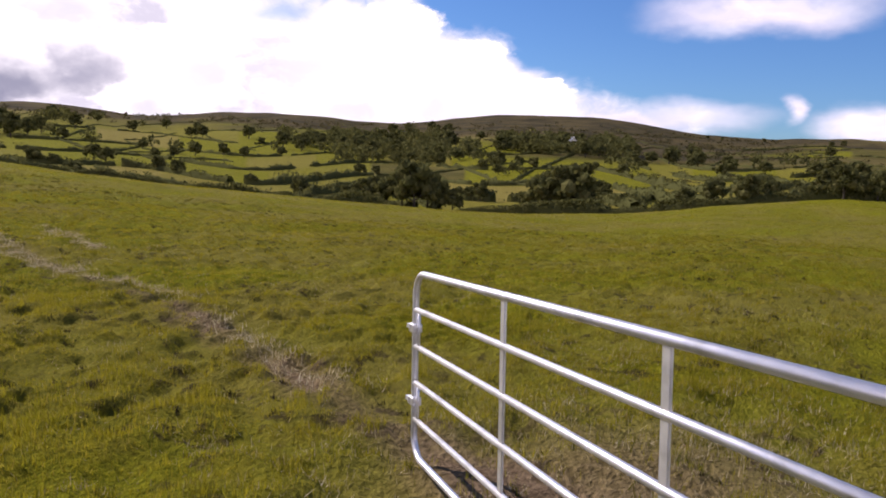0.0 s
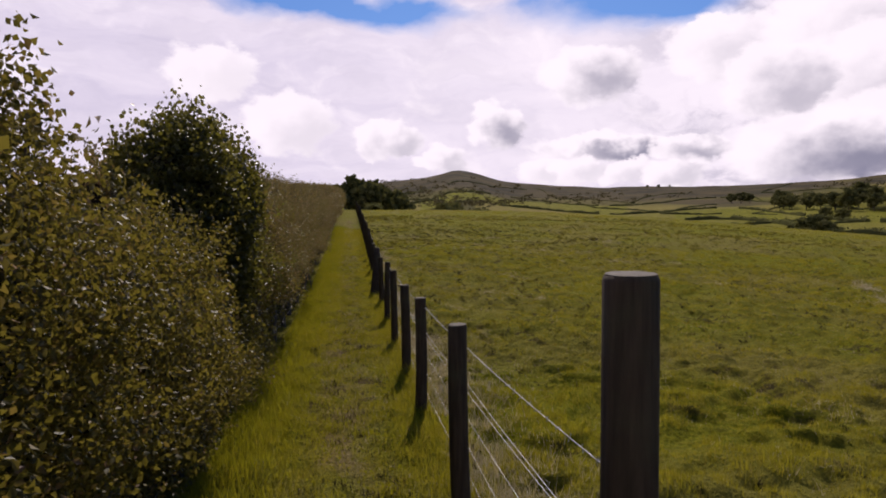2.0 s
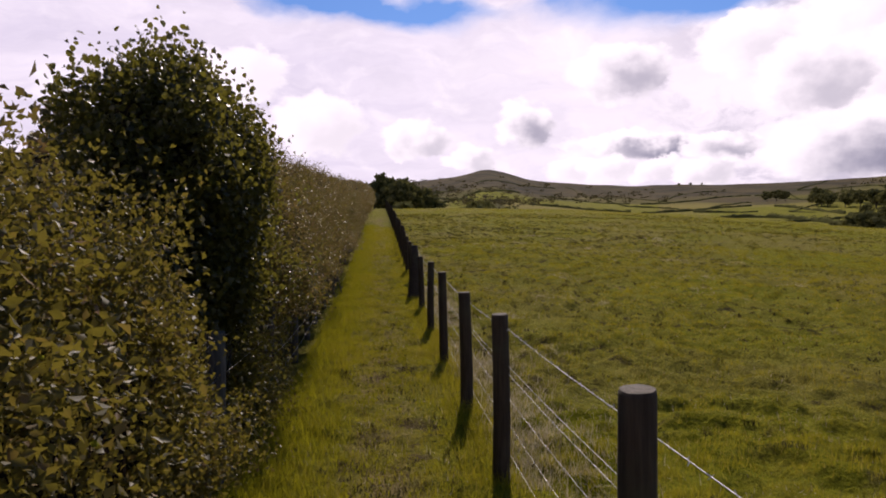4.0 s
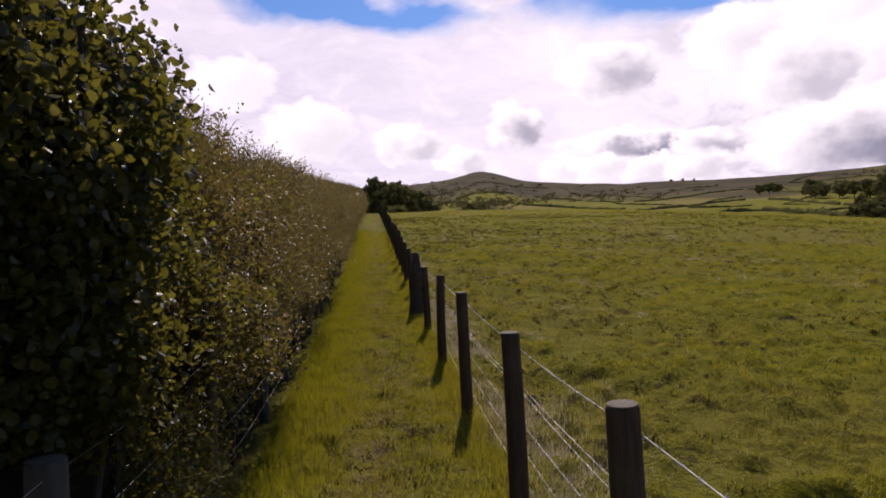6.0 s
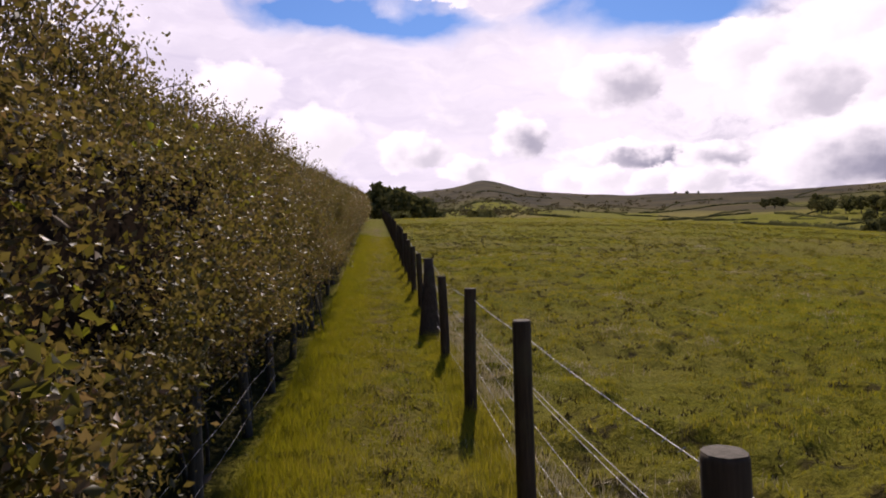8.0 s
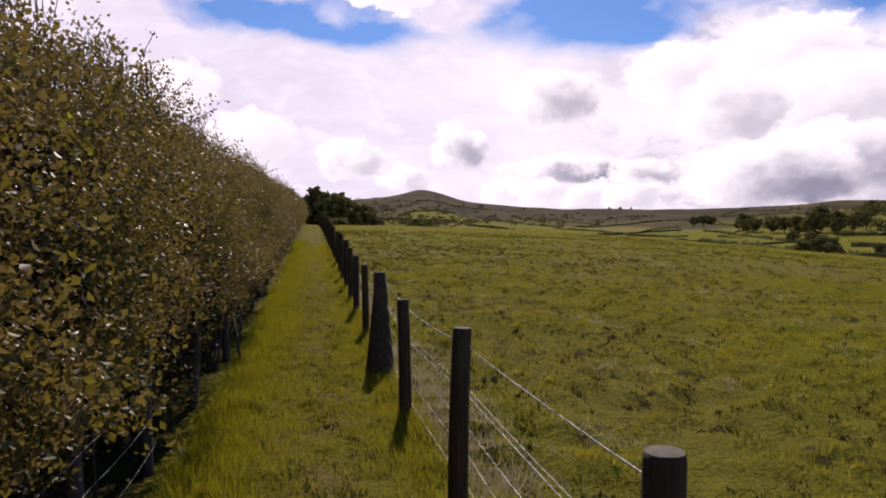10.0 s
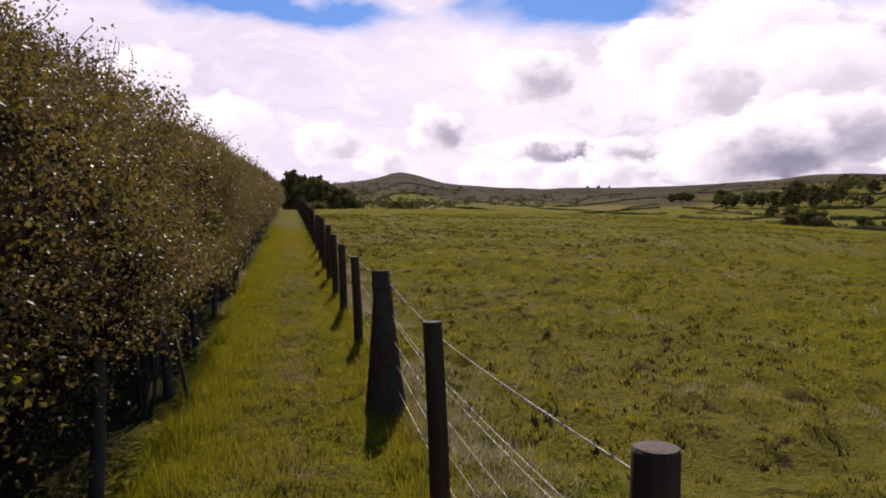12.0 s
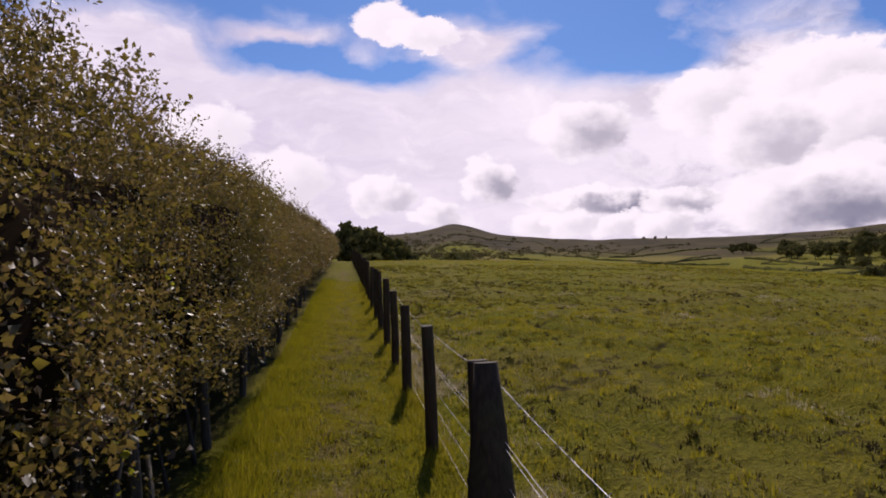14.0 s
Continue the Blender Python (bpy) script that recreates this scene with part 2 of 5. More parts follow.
def galvanised():
    mat, n = material("galvanised_steel")
    at = n.add("ShaderNodeTexCoord").outputs["Object"]
    spangle = n.noise(at, 60, 3).outputs["Fac"]
    dirt = n.noise(at, 5, 5).outputs["Fac"]
    colour = n.mix(n.ramp(dirt, 0.45, 0.75), (0.80, 0.79, 0.82, 1), (0.50, 0.49, 0.49, 1))
    finish(n, principled(n, colour, n.ramp(spangle, 0.2, 0.8, 0.36, 0.52), 0.75))
    return mat


def plain(name, colour, rough=0.6, metal=0.0, rub=0.25, spec=0.5):
    mat, n = material(name)
    at = n.add("ShaderNodeTexCoord").outputs["Object"]
    worn = n.noise(at, 6, 5).outputs["Fac"]
    finish(n, principled(n, n.mix(n.math("MULTIPLY", worn, rub), (*colour, 1), (*[c * 0.5 for c in colour], 1)), rough, metal, spec=spec))
    return mat


STEEL = galvanised()
OLD_WIRE = plain("old_wire", (0.32, 0.30, 0.28), 0.5, 0.5)
WIRE = plain("fence_wire", (0.40, 0.39, 0.38), 0.45, 0.8)
# Twigs of the inner cores, with the gloom among leaves in the colour.
TWIG_SHADE = plain("twigs_and_shade", (0.024, 0.017, 0.011), 1.0, spec=0.0)
RENDERED = plain("white_render", (0.75, 0.74, 0.70), 0.9)
SLATE = plain("roof_slate", (0.10, 0.11, 0.13), 0.6)
PANE = plain("window_glass", (0.03, 0.035, 0.04), 0.15)


def ground_material():
    """Turf near by, fields, moorland and bare earth by the weights in the mesh; the moor tone also shades the hedge
    foot.
    """
    mat, n = material("turf")
    at = place(n)
    kind = n.add("ShaderNodeVertexColor", layer_name="cover")
    parts = n.add("ShaderNodeSeparateColor")
    n.feed(parts.inputs[0], kind.outputs[0])
    soil, heath_and_shade, dry = parts.outputs
    fine = n.noise(at, 22, 5, 0.65).outputs["Fac"]
    mid = n.noise(at, 2.3, 5, 0.6).outputs["Fac"]
    broad = n.noise(at, 0.16, 4).outputs["Fac"]
    turf = n.mix(n.ramp(fine, 0.3, 0.7), (0.070, 0.074, 0.005, 1), (0.212, 0.204, 0.011, 1))
    turf = n.mix(n.math("MULTIPLY", n.ramp(mid, 0.42, 0.72), 0.4), turf, (0.225, 0.176, 0.022, 1))
    turf = n.mix(n.math("MULTIPLY", n.ramp(broad, 0.4, 0.65), 0.4), turf, (0.170, 0.178, 0.008, 1))
    turf = n.mix(n.math("MULTIPLY", n.ramp(n.noise(at, 0.03, 6, 0.7).outputs["Fac"], 0.42, 0.68), 0.3), turf, (0.125, 0.120, 0.018, 1))
    turf = n.mix(dry, turf, (0.195, 0.160, 0.040, 1))
    # dark spots: bare earth and the shade of hoofmarks in the colour
    pit_shade = n.math("MULTIPLY", n.ramp(n.noise(at, 0.8, 3, 0.5).outputs["Fac"], 0.46, 0.62), n.ramp(n.noise(at, 4.2, 3, 0.6).outputs["Fac"], 0.52, 0.64))
    turf = n.mix(n.math("MULTIPLY", pit_shade, 0.85), turf, (0.045, 0.034, 0.016, 1))
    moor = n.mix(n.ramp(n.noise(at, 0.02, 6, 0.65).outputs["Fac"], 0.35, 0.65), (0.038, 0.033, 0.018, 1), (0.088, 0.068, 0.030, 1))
    bare = n.mix(n.ramp(fine, 0.35, 0.65), (0.100, 0.068, 0.040, 1), (0.24, 0.17, 0.105, 1))
    colour = n.mix(soil, n.mix(heath_and_shade, turf, moor), bare)
    finish(n, principled(n, colour, 0.92, normal=bump(n, n.math("ADD", fine, n.math("MULTIPLY", mid, 2.0)), 0.9, 0.09), spec=0.02))
    return mat


TURF = ground_material()


# ---- mesh helpers ----
def link(name, mesh, mat, parent=None, label=""):
    ob = new(name, mesh)
    if mat:
        mesh.materials.append(mat)
    if parent:
        ob.parent = parent
    return tagged(ob, label)


def part(name, bm, mat, parent, label=""):
    mesh = bpy.data.meshes.new(name)
    bm.to_mesh(mesh)
    bm.free()
    return link(name, mesh, mat, parent, label)


def sheet(name, verts, faces, smooth=False):
    """A mesh from arrays of corners and of equal-sided faces."""
    mesh = bpy.data.meshes.new(name)
    verts, faces = np.asarray(verts, np.float32), np.asarray(faces, np.int32)
    mesh.vertices.add(len(verts))
    mesh.vertices.foreach_set("co", verts.ravel())
    mesh.loops.add(faces.size)
    mesh.loops.foreach_set("vertex_index", faces.ravel())
    mesh.polygons.add(len(faces))
    mesh.polygons.foreach_set("loop_start", np.arange(0, faces.size, faces.shape[1], dtype=np.int32))
    if smooth:
        mesh.polygons.foreach_set("use_smooth", np.ones(len(faces), bool))
    mesh.update(calc_edges=True)
    return mesh


def unit(v):
    return v / np.maximum(np.linalg.norm(v, axis=1, keepdims=True), 1e-6)


def hashed(i, j, k=0):
    v = np.sin(i * 127.1 + j * 311.7 + k * 74.7) * 43758.5453
    return v - np.floor(v)


def wave(x, y, seed=0):
    """Smooth value noise from 0 to 1."""
    i, j = np.floor(x), np.floor(y)
    u, v = x - i, y - j
    u, v = u * u * (3 - 2 * u), v * v * (3 - 2 * v)
    a, b = hashed(i, j, seed), hashed(i + 1, j, seed)
    c, d = hashed(i, j + 1, seed), hashed(i + 1, j + 1, seed)
    return (a * (1 - u) + b * u) * (1 - v) + (c * (1 - u) + d * u) * v


def leaves(name, centres, sizes, rng, mat, parent, lift=None, label="", aspect=0.62, droop=0.0, broad=False):
    """Many small folded leaves, each an island of its own."""
    m = len(centres)
    along = rng.normal(size=(m, 3))
    along[:, 2] -= droop
    if lift is not None:
        along = along * 0.8 + lift
    along = unit(along)
    side = unit(np.cross(along, rng.normal(size=(m, 3))))
    up = np.cross(along, side)
    l, w = sizes[:, None], sizes[:, None] * aspect * 0.5
    fold = up * w * rng.uniform(0.1, 0.7, (m, 1))
    base, tip = centres - along * l * 0.5, centres + along * l * 0.5 - up * l * 0.1
    if broad:
        low, mid = centres - along * l * 0.26, centres + along * l * 0.14
        verts = np.stack([base, low + side * w * 0.85 + fold, mid + side * w + fold, tip, mid - side * w + fold, low - side * w * 0.85 + fold], 1).reshape(-1, 3)
        k = np.arange(m)[:, None] * 6
        faces = np.concatenate([k + [0, 1, 2], k + [0, 2, 3], k + [0, 3, 4], k + [0, 4, 5]], 1).reshape(-1, 3)
    else:
        mid = centres - along * l * 0.05
        verts = np.stack([base, mid + side * w + fold, tip, mid - side * w + fold], 1).reshape(-1, 3)
        k = np.arange(m)[:, None] * 4
        faces = np.concatenate([k + [0, 1, 2], k + [0, 2, 3]], 1).reshape(-1, 3)
    return tagged(link(name, sheet(name, verts, faces), mat, parent, label), kind="stuff")


def blades(name, xy, z, length, width, lean, rng, mat, label=""):
    """Grass: one thin leaning blade at each place."""
    m = len(xy)
    turn = rng.uniform(0, 2 * math.pi, m)
    out = np.stack([np.cos(turn), np.sin(turn), np.zeros(m)], 1)
    face = turn + rng.uniform(0.6, 2.5, m)
    flat = np.stack([np.cos(face), np.sin(face), np.zeros(m)], 1) * (width * 0.5)[:, None]
    root = np.column_stack([xy, z - 0.01])
    slant = lean * rng.uniform(0.1, 1.5, m)
    tip = root + out * (length * np.sin(slant))[:, None] + np.array([0, 0, 1]) * (0.01 + length * np.cos(slant))[:, None]
    verts = np.stack([root - flat, root + flat, tip], 1).reshape(-1, 3)
    return tagged(link(name, sheet(name, verts, np.arange(m * 3).reshape(-1, 3)), mat), label, "grass", kind="stuff")


def tube(bm, a, b, r0, r1=None, sides=8, caps=True):
    """A round bar from a to b, added to bm."""
    a, b = Vector(a), Vector(b)
    r1 = r0 if r1 is None else r1
    turn = (b - a).to_track_quat("Z", "Y").to_matrix()
    rings = []
    for p, r in ((a, r0), (b, r1)):
        rings.append([bm.verts.new(p + turn @ Vector((r * math.cos(2 * math.pi * i / sides), r * math.sin(2 * math.pi * i / sides), 0))) for i in range(sides)])
    for i in range(sides):
        f = bm.faces.new((rings[0][i], rings[0][(i + 1) % sides], rings[1][(i + 1) % sides], rings[1][i]))
        f.smooth = sides > 6
    if caps:
        bm.faces.new(rings[0][::-1]), bm.faces.new(rings[1])


def sweep(bm, points, r, sides=10):
    """One continuous bent bar through points."""
    points = [Vector(p) for p in points]
    rings = []
    for i, p in enumerate(points):
        d = (points[min(i + 1, len(points) - 1)] - points[max(i - 1, 0)]).normalized()
        u = d.orthogonal().normalized() if not rings else (axis - d * axis.dot(d)).normalized()
        axis = u
        v = d.cross(u)
        rings.append([bm.verts.new(p + (u * math.cos(2 * math.pi * k / sides) + v * math.sin(2 * math.pi * k / sides)) * r) for k in range(sides)])
    for a, b in zip(rings, rings[1:]):
        for k in range(sides):
            bm.faces.new((a[k], a[(k + 1) % sides], b[(k + 1) % sides], b[k])).smooth = True
    bm.faces.new(rings[0][::-1]), bm.faces.new(rings[-1])


def box(bm, centre, size, turn=None):
    m = Matrix.Translation(centre) @ (turn or Matrix()) @ Matrix.Diagonal((*size, 1))
    bmesh.ops.create_cube(bm, size=1, matrix=m)


# ---- lie of the land ----
def fence_x(y):
    return 0.238 + 0.0272 * y


def hedge_x(y):
    return -1.38 + 0.0275 * y


def lane_z(y):
    y = np.asarray(y, float)
    rise = 4 * np.log1p(np.exp(np.clip((y - 20) / 4, -30, 30))) + np.maximum((y - 20) / 4 - 30, 0) * 4
    return -0.46 + 0.46 * np.exp(-np.maximum(y, 0) / 5) + 6.6 * (1 - np.exp(-rise / 110))


def field_z(x, y):
    x, y = np.asarray(x, float), np.asarray(y, float)
    xr = np.maximum(x, 0)
    linear = -0.045 * xr * np.exp(-(np.maximum(y, 0) / 45) ** 2)
    curve = np.clip(-0.00025 + 0.000021 * y, -0.0005, 0.0009)
    return lane_z(y) + linear - curve * xr * xr + 0.01 * np.minimum(x, 0)


def edge_d(az):
    """How far the field reaches, by bearing in degrees."""
    return 100 - 26 * np.clip(np.asarray(az, float) / 90, 0, 1) ** 1.2


def bell(az, at, wide):
    d = (np.asarray(az, float) - at + 180) % 360 - 180
    return np.exp(-(d / wide) ** 2)


def skyline(az):
    """Height of the far ridge, in degrees, by bearing."""
    return (2.15 + 1.05 * bell(az, 8, 8) + 0.75 * bell(az, 10.2, 2.2) + 0.25 * bell(az, 42, 5) - 0.2 * bell(az, 47, 3) + 0.55 * bell(az, 57, 7)
            + 1.2 * bell(az, 74.5, 7) + 0.95 * bell(az, 82.5, 5.5) + 0.3 * bell(az, 97, 12))


RIDGE = 1300.0


def far_slope(az, d):
    de = edge_d(az)
    rad = np.radians(az)
    edge = np.degrees(np.arctan2(field_z(de * np.sin(rad), de * np.cos(rad)) - 1.5, de))
    s = np.clip(np.log(np.maximum(d, de) / de) / np.log(RIDGE / de), 0, 1)
    low = edge - 0.9 - 2.0 * np.clip((48 - np.abs(az)) / 20, 0, 1)
    return low + (skyline(az) - low) * s ** 0.85


def hummock(x, y):
    """Where grazing has left the sward standing: 0 to 1."""
    w = wave(x * 3.0, y * 3.0, 81) * 0.45 + wave(x * 7.0, y * 7.0, 84) * 0.35 + wave(x * 0.7, y * 0.7, 85) * 0.2
    return np.clip((w - 0.36) * 3.4, 0, 1)


def land_z(x, y, relief=True):
    x, y = np.asarray(x, float), np.asarray(y, float)
    d = np.hypot(x, y)
    az = np.degrees(np.arctan2(x, y))
    near = field_z(x, y)
    if relief:
        wild = np.clip((x - fence_x(y)) / 0.5, 0.5, 1)
        wild = wild * np.clip(1.4 - d / 60, 0.3, 1)
        near = near + wild * (0.11 * (hummock(x, y) - 0.5) + 0.07 * (wave(x * 1.1, y * 1.1, 3) - 0.5)) + np.clip(x - 2, 0, 6) / 6 * 0.22 * (wave(x * 0.22, y * 0.22, 9) - 0.5)
    dd = np.clip(d, 1, None)
    far = 1.5 + np.minimum(dd, RIDGE) * np.tan(np.radians(far_slope(az, dd)))
    far = far - np.maximum(dd - RIDGE, 0) * 0.05
    if relief:
        roll = np.clip((dd - 120) / 400, 0, 1) * dd * 0.0045
        far = far + roll * (wave(x / 95, y / 95, 11) + 0.5 * wave(x / 40, y / 40, 12) - 0.75)
    t = np.clip((d / edge_d(az) - 1) / 0.35, 0, 1)
    t = t * t * (3 - 2 * t)
    return near * (1 - t) + far * t


# ---- ground ----
TRACK = ((3.0, 0.2), (5.5, 3.3), (6.3, 4.4), (8.0, 6.9), (10.4, 12.0), (15.0, 20.0), (26.0, 38.0))


def track_gap(x, y):
    """Distance from the trodden track in the field."""
    best = np.full(np.shape(x), 1e9)
    for (ax, ay), (bx, by) in zip(TRACK, TRACK[1:]):
        k = np.clip(((x - ax) * (bx - ax) + (y - ay) * (by - ay)) / ((bx - ax) ** 2 + (by - ay) ** 2), 0, 1)
        best = np.minimum(best, np.hypot(x - ax - k * (bx - ax), y - ay - k * (by - ay)))
    return best


def field_cell(az, d):
    """Which enclosure of the far country a place lies in: its row and column."""
    row = np.floor(np.log(np.maximum(d, 60) / 90) / 0.40 + 0.6 * np.sin(np.radians(az) * 8 + 1) + 0.35 * np.sin(np.radians(az) * 21) + 0.02 * az)
    wide = 5.0 + 5.0 * hashed(row, 3.0)
    return row, np.floor((az + 40 * hashed(row, 8.0)) / wide)


def build_ground():
    az = np.concatenate([np.linspace(-12, 112, 437)[:-1], np.linspace(112, 348, 121)[:-1]])
    rings = np.concatenate([[0.12], np.geomspace(0.3, 3.5, 40)[:-1], np.geomspace(3.5, 36, 200)[:-1], np.geomspace(36, 5000, 100)])
    a, d = np.meshgrid(az, rings)
    # the sheet is finest round the middle of the walk
    fade = np.exp(-d / 60)
    x, y = d * np.sin(np.radians(a)), d * np.cos(np.radians(a)) + 6 * fade
    z = land_z(x, y)
    verts = np.stack([x, y, z], 2).reshape(-1, 3)
    rows, cols = a.shape
    i, j = np.meshgrid(np.arange(rows - 1), np.arange(cols), indexing="ij")
    k = (j + 1) % cols
    faces = np.stack([i * cols + j, i * cols + k, (i + 1) * cols + k, (i + 1) * cols + j], 2).reshape(-1, 4)[:, ::-1]
    # close the middle of the sheet
    fan = np.stack([np.full(cols // 2, len(verts)), (2 * np.arange(cols // 2) + 2) % cols, 2 * np.arange(cols // 2) + 1, 2 * np.arange(cols // 2)], 1)
    verts = np.concatenate([verts, [[0, 6 * fade[0, 0], float(land_z(0, 6 * fade[0, 0]))]]])
    faces = np.concatenate([faces, fan])
    mesh = sheet("ground", verts, faces, True)
    dist = np.hypot(x, y)
    bear = np.degrees(np.arctan2(x, y))
    soil = np.clip(1 - track_gap(x, y) / (0.28 + 0.25 * wave(x * 1.3, y * 1.3, 2)), 0, 1) * np.clip(wave(x * 0.9, y * 0.9, 21) * 1.6 + 0.2, 0, 1) * np.clip(1.5 - dist / 16, 0.15, 1)
    gate_mud = np.exp(-(((x - 3.6) / 1.5) ** 2 + ((y - 0.2) / 1.2) ** 2)) * np.clip(wave(x * 2, y * 2, 4) * 1.3 + 0.4, 0, 1)
    # the hedge's footprint is darkened: leaf litter and the shade there together
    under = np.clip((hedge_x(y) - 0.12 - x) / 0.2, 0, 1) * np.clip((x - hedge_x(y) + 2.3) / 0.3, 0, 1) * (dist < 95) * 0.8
    soil = np.clip(soil + gate_mud * 0.8, 0, 1)
    row, col = field_cell(bear, dist)
    pick = hashed(row, col, 1)
    elev = np.degrees(np.arctan2(z - 1.5, dist))
    out = np.clip((dist / edge_d(bear) - 1.02) / 0.1, 0, 1)
    share = (elev + 1.0) / (skyline(bear) + 1.0)
    rough = wave(x / 160, y / 160, 31) * 0.6 + wave(x / 55, y / 55, 32) * 0.4
    high = np.clip((share - 0.72 + 0.62 * bell(bear, 82, 13) + 0.30 * bell(bear, 55, 7) + 0.25 * bell(bear, 45, 4) + 0.30 * bell(bear, 8, 14) + 0.3 * bell(bear, 31, 9) - 0.35 * bell(bear, 48, 12) * (share < 0.78) + (rough - 0.5) * 0.9) * 4, 0, 1)
    heath_and_shade = out * np.clip(np.maximum(high, (pick > 0.90) * 0.7), 0, 1) * (1 - 0.8 * bell(bear, 42, 6) * (share < 0.85))
    # the same dark brown puts shade and litter under the hedge
    heath_and_shade = np.maximum(heath_and_shade, under)
    dry = np.where(out > 0, np.clip(hashed(row, col, 5) * 1.5 - 0.5, 0, 0.9), np.clip(wave(x * 0.35, y * 0.35, 41) * 1.4 - 0.5, 0, 0.6))
    centre = (hedge_x(y) + fence_x(y)) * 0.5
    trod = np.exp(-((x - centre) / 0.30) ** 2) * np.clip(wave(x * 3.0, y * 1.6, 43) * 1.6 - 0.2, 0, 1) * (dist < 60)
    dry, soil = np.maximum(dry, 0.9 * trod), np.maximum(soil, 0.6 * trod * (wave(x * 7, y * 5, 44) > 0.45))
    colour = np.stack([soil, heath_and_shade, dry, np.ones_like(dry)], 2).reshape(-1, 4).astype(np.float32)
    colour = np.concatenate([colour, colour[:1]])
    layer = mesh.color_attributes.new("cover", "FLOAT_COLOR", "POINT")
    layer.data.foreach_set("color", colour.ravel())
    tagged(link("ground", mesh, TURF), "rolling green pasture with a trodden track, hedged fields beyond", "ground", kind="structure")


build_ground()


# ---- field fence ----
# along the lane: distance of each post, height of its top
FIRST_POSTS = ((5.78, 0.79), (8.31, 0.68), (10.13, 0.641), (12.43, 0.665), (14.78, 0.655), (17.06, 0.625), (19.38, 0.755), (21.7, 0.77), (24.1, 0.84), (26.0, 0.97), (28.0, 1.13), (30.1, 1.27))


def post_mesh(rng, r, height, sides=14):
    """A round, weathered post with a chamfered, slightly sawn-off top; returns body and top."""
    bm = bmesh.new()
    levels = (-0.35, 0.0, height * 0.35, height * 0.7, height - 0.012, height)
    bend = rng.uniform(-0.012, 0.012, 2)
    tilt = rng.uniform(-0.05, 0.05, 2)
    rough = rng.uniform(0.955, 1.045, sides)
    rings = []
    for i, z in enumerate(levels):
        k = (1.06 - 0.08 * max(z, 0) / height) * (0.93 if i == len(levels) - 1 else 1)
        off = bend * math.sin(max(z, 0) / height * math.pi)
        ring = []
        for s in range(sides):
            a = 2 * math.pi * s / sides
            rr = r * k * rough[s] * rng.uniform(0.985, 1.015)
            x, y = rr * math.cos(a), rr * math.sin(a)
            ring.append(bm.verts.new((x + off[0], y + off[1], z + (tilt[0] * x + tilt[1] * y if i > 3 else 0))))
        rings.append(ring)
    for a, b in zip(rings, rings[1:]):
        for s in range(sides):
            bm.faces.new((a[s], a[(s + 1) % sides], b[(s + 1) % sides], b[s])).smooth = True
    bm.faces.new(rings[-1])
    cap = bmesh.new()
    rim = [cap.verts.new(v.co + Vector((0, 0, 0.002))) for v in rings[-1]]
    mid = cap.verts.new(sum((v.co for v in rings[-1]), Vector()) / sides + Vector((0, 0, 0.005)))
    for s in range(sides):
        cap.faces.new((rim[s], rim[(s + 1) % sides], mid))
    return bm, cap


def sagging(points, sag, steps=5):
    """A wire's line from post to post, drooping a little between."""
    line = []
    for a, b in zip(points, points[1:]):
        for s in range(steps):
            t = s / steps
            p = Vector(a).lerp(Vector(b), t)
            p.z -= sag * 4 * t * (1 - t)
            line.append(p)
    line.append(Vector(points[-1]))
    return line


